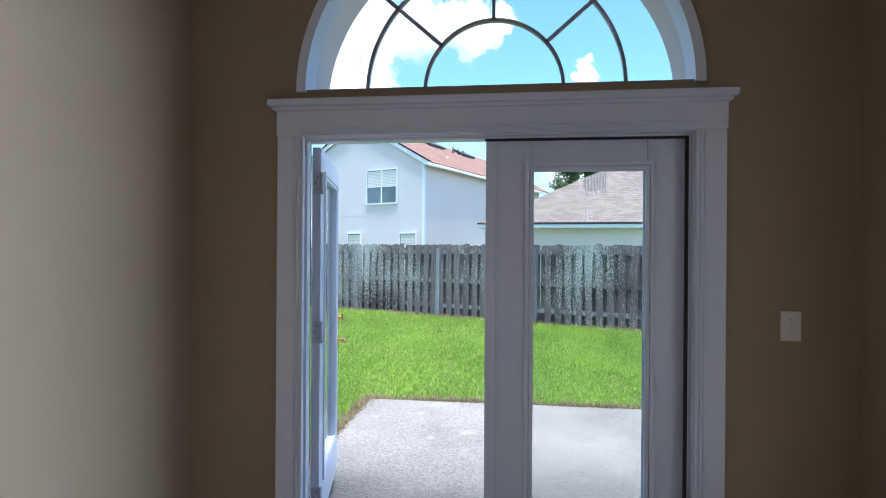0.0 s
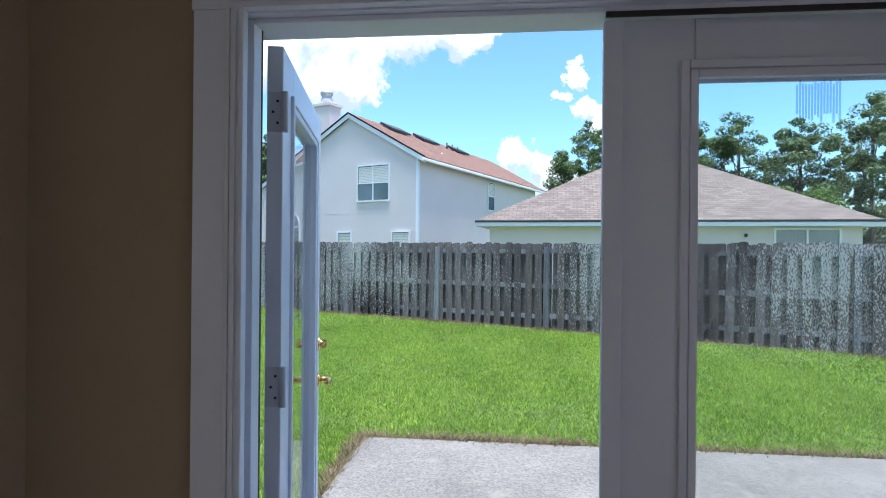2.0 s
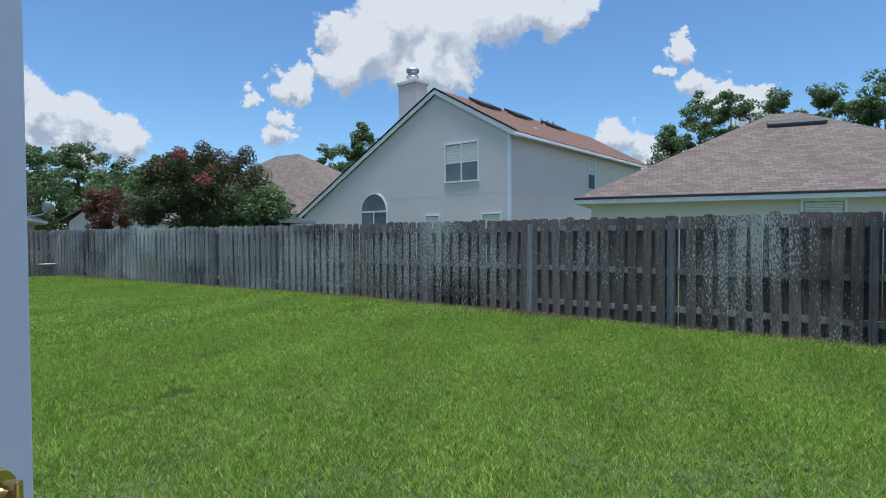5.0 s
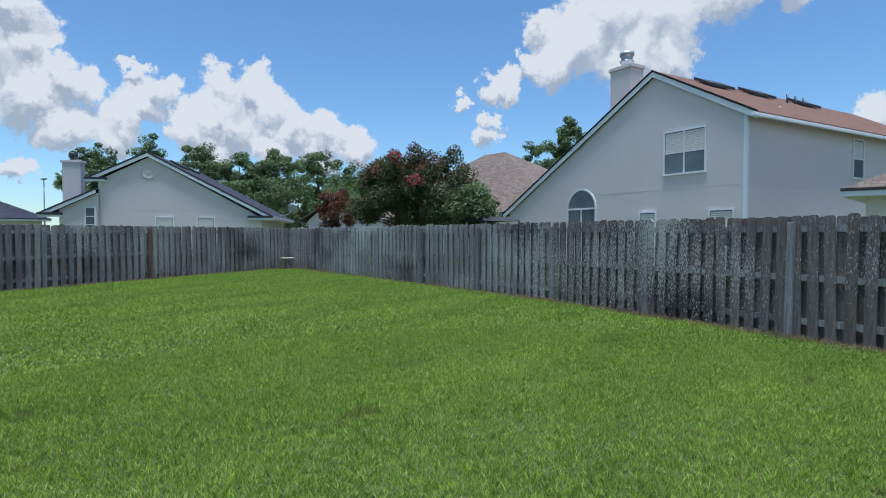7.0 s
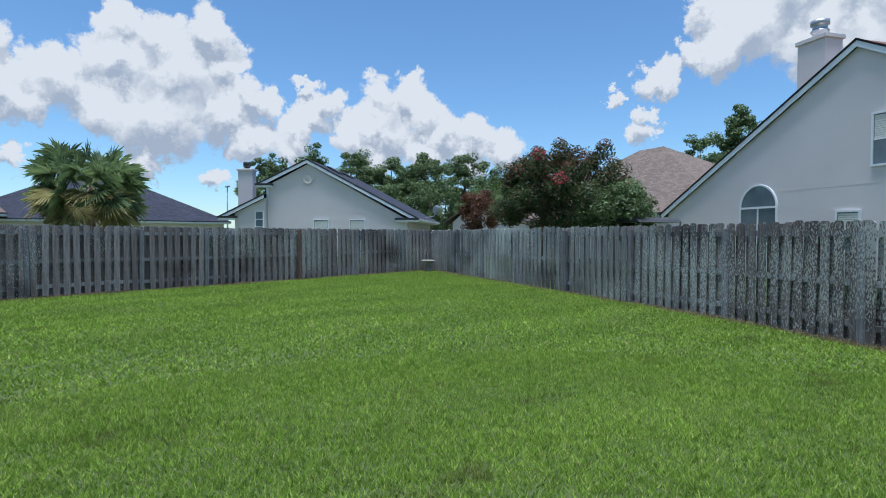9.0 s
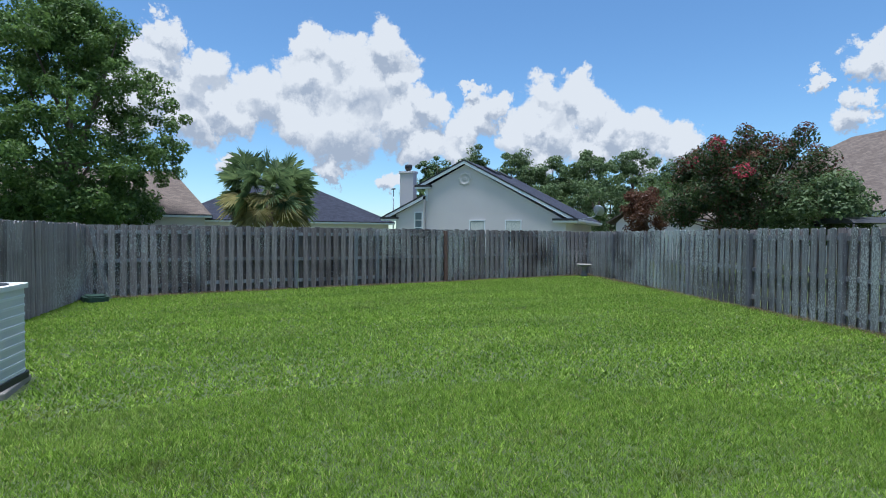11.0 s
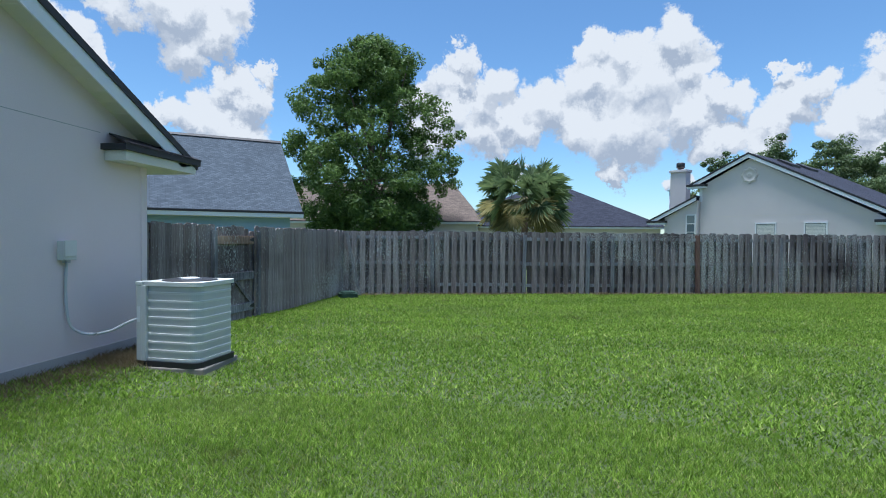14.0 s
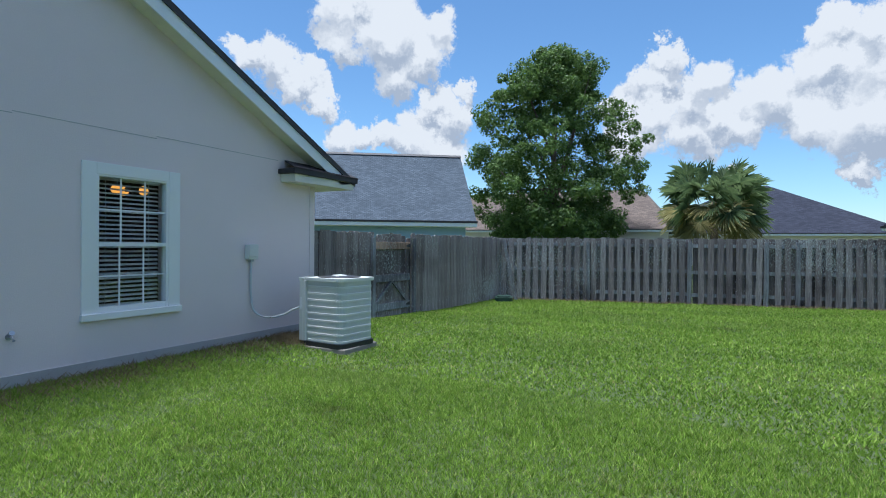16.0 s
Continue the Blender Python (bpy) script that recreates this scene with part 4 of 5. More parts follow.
# rear window with blinds and the lamp behind it
window = empty("window_2", None, "white double-hung window with grilles and closed blinds", "window", kind="structure")
x0, x1, z0, z1 = WIN
b = box(x0 - 0.15, x0, OUT, OUT + 0.02, z0 - 0.09, z1 + 0.12, None, 0.003)
box(x1, x1 + 0.15, OUT, OUT + 0.02, z0 - 0.09, z1 + 0.12, b, 0.003)
box(x0, x1, OUT, OUT + 0.02, z1, z1 + 0.12, b, 0.003)
part("surround", b, M["white_plain"], window)
part("window_sill", box(x0 - 0.16, x1 + 0.16, OUT, OUT + 0.05, z0 - 0.10, z0 - 0.03, None, 0.006), M["white_plain"], window)
b = box(x0 - 0.03, x0 + 0.03, OUT - 0.07, OUT + 0.012, z0 - 0.03, z1 + 0.03, None, 0.003)
box(x1 - 0.03, x1 + 0.03, OUT - 0.07, OUT + 0.012, z0 - 0.03, z1 + 0.03, b, 0.003)
box(x0 + 0.03, x1 - 0.03, OUT - 0.07, OUT + 0.009, z1 - 0.02, z1 + 0.03, b, 0.003)
box(x0 + 0.03, x1 - 0.03, OUT - 0.07, OUT + 0.009, z0 - 0.03, z0 + 0.03, b, 0.003)
part("window_frame", b, M["white_plain"], window)
zm = z0 + 0.485 * (z1 - z0)
part("meeting_rail", box(x0, x1, OUT - 0.05, OUT + 0.005, zm - 0.022, zm + 0.022, None, 0.003), M["white_plain"], window)
for za, zb, yy in ((z0 + 0.03, zm - 0.02, OUT - 0.045), (zm + 0.02, z1 - 0.02, OUT - 0.025)):
    p = part("pane", box(x0, x1, yy, yy + 0.005, za, zb), M["glass"], window, "dark glass pane")
    p.visible_shadow = False
    b = None
    for f in (1 / 3, 2 / 3):
        b = box(x0 + (x1 - x0) * f - 0.009, x0 + (x1 - x0) * f + 0.009, yy + 0.005, yy + 0.012, za, zb, b)
    box(x0, x1, yy + 0.005, yy + 0.0115, (za + zb) / 2 - 0.009, (za + zb) / 2 + 0.009, b)
    part("muntin", b, M["white_plain"], window)
blind = empty("window_blind", pose(0, 0, 0), "ivory horizontal slat blind behind the window", "blind")
k = int((z1 - z0) / 0.048)
for i in range(k):
    z = z0 + 0.03 + i * 0.048
    part("slat", prism([(x0 + 0.03, 3.325, z - 0.010), (x0 + 0.03, 3.283, z + 0.010), (x0 + 0.03, 3.283, z + 0.013), (x0 + 0.03, 3.325, z - 0.007)], (x1 - x0 - 0.06, 0, 0)), M["blind"], blind)
part("head_rail", box(x0 + 0.02, x1 - 0.02, 3.28, 3.33, z1 - 0.03, z1 + 0.01), M["blind"], blind)
for f in (0.2, 0.8):
    part("ladder_cord", tube([(x0 + (x1 - x0) * f, 3.33, z0), (x0 + (x1 - x0) * f, 3.33, z1)], 0.0025, 6), M["blind"], blind)
# room behind it, its dimness put into the dark wall colour
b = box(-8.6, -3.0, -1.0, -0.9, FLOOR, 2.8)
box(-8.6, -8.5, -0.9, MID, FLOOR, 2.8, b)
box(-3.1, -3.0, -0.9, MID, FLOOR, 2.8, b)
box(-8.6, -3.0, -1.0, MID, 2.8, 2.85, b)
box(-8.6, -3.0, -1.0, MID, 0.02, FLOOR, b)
tagged(bm_object("wall_dining_room", b, M["room_dark"]), "walls of the room behind the window, dimness put into their dark brown", "wall", kind="structure")
lamp = empty("chandelier", pose(-6.85, 2.2, 2.16), "small chandelier with lit warm glass shades", "chandelier")
part("stem", tube([(0, 0, 0.05), (0, 0, 0.62)], 0.01, 8), M["black"], lamp)
part("hub", lathe([(0.01, -0.04), (0.035, 0.0), (0.02, 0.06)], 12), M["black"], lamp)
for a in (10, 130, 250):
    c, s = math.cos(radians(a)), math.sin(radians(a))
    part("arm", tube([(0, 0, 0), (c * 0.09, s * 0.09, -0.03), (c * 0.17, s * 0.17, 0.0)], 0.008, 8), M["black"], lamp)
    part("shade", lathe([(0.022, 0.05), (0.05, 0.02), (0.062, -0.02), (0.045, -0.055), (0.01, -0.07)], 16, None, (c * 0.19, s * 0.19, -0.01)), M["bulb"], lamp, "glowing amber glass shade")

# wall fittings
disc = empty("disconnect_box", pose(-7.76, OUT, 1.34), "beige electrical disconnect box on the stucco wall", "electrical box")
part("case", box(-0.085, 0.085, 0, 0.085, -0.10, 0.10, None, 0.008), M["ac"], disc)
part("cover", box(-0.07, 0.09, 0.085, 0.10, -0.06, 0.105, None, 0.006), M["ac"], disc)
part("hub", box(-0.03, 0.03, 0.01, 0.06, -0.13, -0.10, None, 0.004), M["steel"], disc)
whip = empty("electrical_conduit", None, "grey flexible electrical conduit sagging from box to unit", "conduit")
pts = [(-7.77, OUT + 0.03, 1.22), (-7.765, OUT + 0.022, 1.0), (-7.77, OUT + 0.025, 0.75), (-7.79, OUT + 0.05, 0.56), (-7.86, OUT + 0.11, 0.47), (-7.96, OUT + 0.2, 0.44), (-8.07, OUT + 0.32, 0.47), (-8.15, OUT + 0.43, 0.54), (-8.20, OUT + 0.54, 0.585)]
fine = []
for i in range(len(pts) - 1):
    p = [Vector(pts[max(0, min(len(pts) - 1, i + j))]) for j in (-1, 0, 1, 2)]
    for s in range(8):
        t = s / 8
        fine.append(0.5 * (2 * p[1] + (p[2] - p[0]) * t + (2 * p[0] - 5 * p[1] + 4 * p[2] - p[3]) * t * t + (3 * p[1] - p[0] - 3 * p[2] + p[3]) * t ** 3))
fine.append(Vector(pts[-1]))
part("hose", tube(fine, [0.014 + 0.002 * (i % 2) for i in range(len(fine))], 10), M["conduit"], whip)
part("connector", tube([fine[-1], fine[-1] + Vector((-0.01, 0.05, 0.02))], 0.02, 10), M["black"], whip)
spigot = empty("hose_spigot", pose(-4.88, OUT, 0.59), "small grey metal garden hose spigot on the wall", "spigot")
part("flange", tube([(0, 0, 0), (0, 0.012, 0)], 0.03, 14), M["steel"], spigot)
part("spout", tube([(0, 0.01, 0), (0, 0.06, 0), (0, 0.085, -0.03)], [0.014, 0.013, 0.014], 10), M["steel"], spigot)
part("wheel", tube([(0, 0.045, 0.035), (0, 0.055, 0.04)], 0.024, 12), M["steel"], spigot)

# ---- air conditioner ----
ac = empty("air_conditioner", pose(-8.50, 4.40, 0.0, 0, 0, -6), "beige metal outdoor air conditioner with louvred sides", "air conditioner")
H0, H1, W = 0.10, 1.00, 0.36


def rounded(w, r, n=6):
    out = []
    for cx, cy, a0 in ((w - r, w - r, 0), (-w + r, w - r, 90), (-w + r, -w + r, 180), (w - r, -w + r, 270)):
        for i in range(n + 1):
            a = radians(a0 + 90 * i / n)
            out.append((cx + r * math.cos(a), cy + r * math.sin(a)))
    return out


part("base_pan", prism([(x, y, 0.06) for x, y in rounded(W + 0.01, 0.10)], (0, 0, 0.06)), M["black"], ac, "black plastic base pan")
part("coil", prism([(x, y, 0.12) for x, y in rounded(W - 0.010, 0.13, 10)], (0, 0, 0.84)), M["ac_dark"], ac, "grey coil mesh between the louvres")
n_l = 9
step = (H1 - 0.05 - 0.13) / n_l
for i in range(n_l):
    z = 0.13 + i * step
    lo, hi = rounded(W - 0.004, 0.135, 10), rounded(W - 0.014, 0.13, 10)
    b = bmesh.new()
    v = [[b.verts.new((x, y, zz)) for x, y in ring] for ring, zz in ((lo, z), (lo, z + step * 0.26), (hi, z + step * 0.34), (hi, z + 0.0))]
    m = len(lo)
    for q in range(4):
        for j in range(m):
            f = b.faces.new((v[q][j], v[q][(j + 1) % m], v[(q + 1) % 4][(j + 1) % m], v[(q + 1) % 4][j]))
            f.smooth = False
    bmesh.ops.recalc_face_normals(b, faces=b.faces)
    part("louvre", b, M["ac"], ac)
bm = prism([(x, y, H1 - 0.05) for x, y in rounded(W + 0.012, 0.11)], (0, 0, 0.045))
part("top_cover", bm, M["ac"], ac)
part("fan_guard", lathe([(0.30, H1 - 0.006), (0.30, H1 + 0.002), (0.26, H1 + 0.008), (0.10, H1 + 0.010), (0.0, H1 + 0.010)][:4], 32), M["black"], ac, "black round fan guard")
for r in (0.12, 0.17, 0.22, 0.27):
    ring = [(r * math.cos(2 * math.pi * i / 36), r * math.sin(2 * math.pi * i / 36), H1 + 0.013 - max(0, r - 0.1) * 0.1) for i in range(37)]
    part("guard_wire", tube(ring, 0.003, 5), M["steel"], ac)
part("motor_cap", lathe([(0.10, H1 + 0.006), (0.10, H1 + 0.022), (0.07, H1 + 0.028)], 24), M["ac"], ac)
part("service_panel", box(W - 0.16, W + 0.012, -W - 0.045, -W + 0.02, 0.12, H1 - 0.05, None, 0.012), M["ac"], ac, "flat beige service panel")
part("service_cap", box(W - 0.18, W + 0.016, -W - 0.055, -W + 0.03, H1 - 0.05, H1 - 0.005, None, 0.008), M["ac"], ac)
part("corner_post", box(W - 0.035, W + 0.012, -W + 0.02, -W + 0.075, 0.12, H1 - 0.05, None, 0.008), M["ac"], ac)
part("rating_label", box(W + 0.0125, W + 0.0135, -W - 0.035, -W + 0.005, 0.55, 0.72), M["white_plain"], ac)
pad = bm_object("equipment_pad", box(-8.89, -8.11, 3.97, 4.78, -0.05, 0.06, None, 0.015), M["pad"])
tagged(pad, "stained concrete pad under the air conditioner", "pad")

# ---- fences ----
def picket_mesh(name, w, h, t, bend, ear=0.024):
    b = bmesh.new()
    o = [(-w / 2, 0), (w / 2, 0), (w / 2 + bend * 0.3, h * 0.5), (w / 2 + bend, h - ear), (w / 2 - ear + bend, h), (-w / 2 + ear + bend, h), (-w / 2 + bend, h - ear), (-w / 2 + bend * 0.3, h * 0.5)]
    prism([(x, 0, z) for x, z in o], (0, t, 0), b)
    me = bpy.data.meshes.new(name)
    b.to_mesh(me)
    b.free()
    return me


BACK_PICKETS = [picket_mesh("picket", 0.166, 1.68 + 0.012 * (i - 1), 0.018, 0.004 * (i - 1)) for i in range(3)]
PICKETS = [picket_mesh("picket", 0.138 + 0.003 * (i % 3 - 1), 1.69 + 0.007 * ((i * 7) % 5 - 2), 0.018, 0.012 * ((i * 3) % 5 - 2) / 2) for i in range(10)]
for me in PICKETS + BACK_PICKETS:
    me.materials.append(M["wood"])
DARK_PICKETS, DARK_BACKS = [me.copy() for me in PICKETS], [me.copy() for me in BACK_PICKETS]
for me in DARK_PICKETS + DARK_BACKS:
    me.materials[0] = M["wood_mildew_shade"]
PALE_PICKETS = [me.copy() for me in PICKETS]
for me in PALE_PICKETS:
    me.materials[0] = M["wood_lichen"]


def post_mesh(h):
    b = box(-0.048, 0.048, -0.048, 0.048, -0.05, h, None, 0.006)
    me = bpy.data.meshes.new("post")
    b.to_mesh(me)
    b.free()
    me.materials.append(M["wood_dark"])
    return me


POST = post_mesh(1.60)
BROWN_POST = post_mesh(1.64)
BROWN_POST.materials[0] = M["post_brown"]


def fence_run(name, p, q, label, first=0.0, gap=(), bay=2.46, seed=1, pitch=0.2236, extra=(), brown=(), fronts=PICKETS, backs=BACK_PICKETS):
    """A shadow-box fence from p to q; the yard lies on the side of -y of its own frame."""
    rng = random.Random(seed)
    d = Vector((q[0] - p[0], q[1] - p[1], 0))
    length = d.length
    root = empty(name, Matrix.Translation((p[0], p[1], 0)) @ Matrix.Rotation(math.atan2(d.y, d.x), 4, "Z"), label, "fence")

    def put(kind, me, m):
        ob = new(kind, me)
        ob.parent = root
        ob.matrix_local = m
        return ob

    def free(x):
        return not any(a < x < b for a, b in gap)

    x = first
    posts = [0.0] if first > 0.3 else []
    while x < length - 0.2:
        posts.append(x)
        x += bay
    posts.append(length)
    for x in [*posts, *extra]:
        if free(x):
            ob = put("post", POST, pose(x, rng.uniform(-0.04, -0.03), 0, rng.uniform(-0.8, 0.8), rng.uniform(-0.8, 0.8), rng.uniform(-4, 4)))
            if any(abs(x - b) < 0.1 for b in brown):
                ob.data = BROWN_POST
                ob["label"] = "red-brown newer post"
            put("picket", backs[1], pose(x, 0.041, 0))
    for a, c in zip(posts, posts[1:]):
        if c - a < 0.1 or not free((a + c) / 2):
            continue
        for z in (0.24, 0.83, 1.51):
            dz = rng.uniform(-0.02, 0.02)
            part("rail", box(a + 0.045, c - 0.045, -0.018, 0.020, z + dz - 0.044, z + dz + 0.044), M["wood_dark"], root)
    n = round(length / pitch)
    for i in range(n):
        x = 0.12 + i * (length - 0.2) / n
        if not free(x) or any(abs(x - c) < 0.075 for c in [*posts, *extra]):
            continue
        put("picket", rng.choice(fronts), pose(x, -0.037, rng.uniform(-0.012, 0.012), rng.uniform(-0.6, 0.4), rng.uniform(-1.0, 1.0), rng.uniform(-2, 2)))
    for i in range(n):
        x = 0.12 + pitch / 2 + i * (length - 0.2) / n
        if not free(x):
            continue
        put("picket", rng.choice(backs), pose(x, 0.021, rng.uniform(-0.012, 0.012), rng.uniform(-0.6, 0.4), rng.uniform(-1.0, 1.0), rng.uniform(-2, 2)))
    return root


fence_run("fence", FENCE_R[0], FENCE_R[1], "mildewed dark grey shadow-box fence with pale lichen flakes", 0.0, seed=3, fronts=DARK_PICKETS, backs=DARK_BACKS)
fence_run("fence", FENCE_FAR[0], FENCE_FAR[1], "weathered grey shadow-box fence thick with pale lichen", 0.0, bay=2.4917, seed=4, fronts=PALE_PICKETS, backs=BACK_PICKETS)
# darker back pickets here hold the shade between the boards in their colour
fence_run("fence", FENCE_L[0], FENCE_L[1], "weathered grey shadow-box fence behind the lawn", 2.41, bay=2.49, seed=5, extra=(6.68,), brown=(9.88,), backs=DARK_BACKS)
SIDE_P, SIDE_Q = (-9.14, 3.15), (-16.72, 3.72)
fence_run("fence", SIDE_Q, SIDE_P, "weathered grey side fence beside the house with a gate gap", 2.75, gap=((4.45, 5.72),), bay=1.67, seed=8, pitch=0.152)
gate = empty("fence_gate", Matrix.Translation((-11.0, 3.29, 0)) @ Matrix.Rotation(math.atan2(0.57, -7.58), 4, "Z") @ Matrix.Rotation(math.pi, 4, "Z"), "weathered wooden garden gate with a newer brown top board", "gate")
for i in range(9):
    ob = new("picket", PICKETS[i])
    ob.parent = gate
    ob.matrix_local = pose(-1.19 + i * 0.14, -0.02, -0.10 + 0.10 * math.sin(math.pi * (i + 0.5) / 9), 0, 0.5 * (i % 3 - 1), 0)
for name, z, mat in (("top_board", 1.44, "wood_fresh"), ("middle_board", 0.80, "wood_dark"), ("bottom_board", 0.24, "wood_dark")):
    part(name, box(-1.25, 0.0, -0.002, 0.036, z - 0.07, z + 0.07, None, 0.004), M[mat], gate)
for s in (0, 1):
    xa, xb = ((-1.2, -0.64), (-0.05, -0.62))[s]
    part("brace", prism([(xa, 0.0, 0.31), (xa + 0.09 * (1 - 2 * s), 0.0, 0.31), (xb + 0.045 * (1 - 2 * s), 0.0, 0.73), (xb - 0.045 * (1 - 2 * s), 0.0, 0.73)], (0, 0.034, 0)), M["wood_dark"], gate)
for z in (1.44, 0.24):
    part("strap_hinge", prism([(-1.28, 0.036, z - 0.04), (-1.28, 0.036, z + 0.06), (-1.1, 0.036, z + 0.012), (-1.1, 0.036, z - 0.012)], (0, 0.006, 0)), M["black"], gate, "black strap hinge")
part("latch", box(-0.01, 0.07, 0.036, 0.06, 0.86, 0.94, None, 0.004), M["black"], gate, "black gate latch")
for x in (-10.95, -12.33):
    ob = new("gate_post", POST)
    ob.matrix_world = pose(x, 3.15 + (x + 9.14) / -7.58 * 0.57 + 0.05, 0)
    tagged(ob, "weathered square wooden gate post", "post")

# leaning brace in the far corner of the side fence
brace = bm_object("leaning_board", prism([(0, 0, 0), (0.09, 0, 0), (0.09 - 0.35, 0, 1.62), (-0.35, 0, 1.62)], (0, 0.03, 0)), M["wood_dark"])
brace.matrix_world = pose(-16.55, 4.22, 0, 0, 0, 95)
tagged(brace, "weathered board leaning against the corner of the fence", "board")
valve = empty("valve_cover", pose(-16.2, 4.05, 0, 0, 0, 20), "dark green plastic valve cover on the grass by the fence", "valve cover")
part("lid", prism([(x * 0.55 * 1.0, y * 0.4, 0.0) for x, y in rounded(0.6, 0.3)], (0, 0, 0.10)), M["green_box"], valve)
part("rim", prism([(x * 0.42, y * 0.3, 0.10) for x, y in rounded(0.6, 0.3)], (0, 0, 0.03)), M["green_box"], valve)
bath = empty("bird_bath", pose(-19.67, 19.41, 0) @ Matrix.Scale(0.82, 4), "small grey stone bird bath on the lawn", "bird bath")
part("pedestal", lathe([(0.19, 0.0), (0.19, 0.05), (0.13, 0.09), (0.09, 0.22), (0.10, 0.36), (0.15, 0.44)], 20), M["stone"], bath)
part("bowl", lathe([(0.14, 0.43), (0.30, 0.47), (0.36, 0.53), (0.35, 0.555), (0.28, 0.53), (0.05, 0.50)], 28), M["stone"], bath)

# ---- neighbouring houses ----
def pane_window(parent, m, w, h, cols=2, rows=2, arch=False, blinds=True):
    """A window on a far wall: frame, sill and panes; m puts its lower middle on the wall, facing -y."""
    win = new("window")
    win.parent = parent
    win.matrix_local = m
    f = 0.07
    b = box(-w / 2 - f, -w / 2, -0.05, 0.03, 0, h)
    box(w / 2, w / 2 + f, -0.05, 0.03, 0, h, b)
    box(-w / 2 - f, w / 2 + f, -0.06, 0.03, -f, 0, b)
    if arch:
        arc_band(0, h, w / 2, w / 2 + f, -0.05, 0.03, n=24, bm=b)
        box(-w / 2, w / 2, -0.05, 0.02, h - 0.04, h + 0.04, b)
    else:
        box(-w / 2 - f, w / 2 + f, -0.05, 0.03, h, h + f, b)
    for i in range(1, cols):
        x = -w / 2 + w * i / cols
        box(x - 0.03, x + 0.03, -0.045, 0.02, 0, h, b)
    for i in range(1, rows):
        z = h * i / rows
        box(-w / 2, w / 2, -0.04, 0.02, z - 0.025, z + 0.025, b)
    bm_object("frame", b, M["white_plain"], win)
    bm_object("pane", box(-w / 2, w / 2, -0.012, 0.012, 0, h), M["pane"], win)
    if arch:
        bm_object("pane", prism([(w / 2 * math.cos(math.pi * i / 24), -0.012, h + w / 2 * math.sin(math.pi * i / 24)) for i in range(25)], (0, 0.02, 0)), M["pane"], win)
    elif blinds:
        for i in range(cols):
            b = None
            xa, xb = -w / 2 + w * i / cols + 0.03, -w / 2 + w * (i + 1) / cols - 0.03
            for j in range(int(h * 0.5 / 0.075)):
                b = box(xa, xb, -0.022, -0.014, h - 0.04 - j * 0.075 - 0.066, h - 0.04 - j * 0.075, b)
            bm_object("blind", b, M["blind"], win)["kind"] = "stuff"
    return win


# two-storey white house: wall along local -x from its near corner, depth along +y
h2 = empty("house", Matrix.Translation((-3.88, 27.2, 0)) @ Matrix.Rotation(radians(-23.5), 4, "Z"), "white two-storey stucco house with a red-brown shingle roof", "house")
APX, APZ, REZ, LEX, LEZ, DEEP = -4.0, 8.02, 5.75, -14.0, 2.62, 15.6
part("wall", prism([(0, 0, 0), (0, 0, REZ), (APX, 0, APZ), (LEX, 0, LEZ), (LEX, 0, 0)], (0, DEEP, 0)), M["white_stucco"], h2)
part("roof_plane", roof_slab([(0.42, -0.14, REZ), (0.42, DEEP + 1.2, REZ), (APX, DEEP + 1.2, APZ + 0.22), (APX, -0.14, APZ + 0.22)], 0.10), M["roof_red"], h2)
part("roof_plane", roof_slab([(LEX - 0.5, -0.14, LEZ - 0.05), (APX, -0.14, APZ + 0.22), (APX, DEEP + 1.2, APZ + 0.22), (LEX - 0.5, DEEP + 1.2, LEZ - 0.05)], 0.10), M["roof_red"], h2)
for a, c in (((0.46, REZ - 0.02), (APX, APZ + 0.2)), ((LEX - 0.52, LEZ - 0.07), (APX, APZ + 0.2))):
    part("rake_board", prism([(a[0], -0.16, a[1] - 0.26), (c[0], -0.16, c[1] - 0.24), (c[0], -0.16, c[1] - 0.03), (a[0], -0.16, a[1] - 0.03)], (0, 0.04, 0)), M["fascia"], h2, "white rake board")
    part("rake_edge", prism([(a[0], -0.19, a[1] - 0.03), (c[0], -0.19, c[1] - 0.03), (c[0], -0.19, c[1] + 0.05), (a[0], -0.19, a[1] + 0.05)], (0, 0.06, 0)), M["roof_own"], h2)
part("gutter", box(0.36, 0.50, -0.36, DEEP + 1.2, REZ - 0.20, REZ - 0.07, None, 0.02), M["fascia"], h2, "white eave gutter")
part("corner_board", box(-0.10, 0.02, -0.02, 0.12, 0, REZ - 0.05), M["fascia"], h2)
part("belt_joint", box(LEX + 1.5, 0.004, -0.006, 0.0, 3.26, 3.28), M["beige_stucco"], h2)
part("belt_joint", box(0.0, 0.006, 0.0, DEEP, 3.20, 3.22), M["beige_stucco"], h2)
pane_window(h2, pose(-2.53, -0.02, 3.88), 1.80, 1.66, 2, 2)
pane_window(h2, pose(-8.2, -0.02, 1.2), 1.80, 1.45, 2, 1, True)
pane_window(h2, pose(-4.28, -0.02, 1.0), 0.78, 1.32, 1, 2)
pane_window(h2, pose(-0.92, -0.02, 1.0), 0.9, 1.32, 1, 2)
pane_window(h2, pose(0.02, 8.05, 3.86, 0, 0, 90), 0.85, 1.58, 1, 2)
ch = part("chimney", box(-7.15, -5.95, 0.75, 1.6, 4.0, 9.05), M["white_stucco"], h2, "white stuccoed chimney")
bm_object("cap_band", box(-7.22, -5.88, 0.68, 1.67, 9.05, 9.22, None, 0.02), M["white_stucco"], ch)
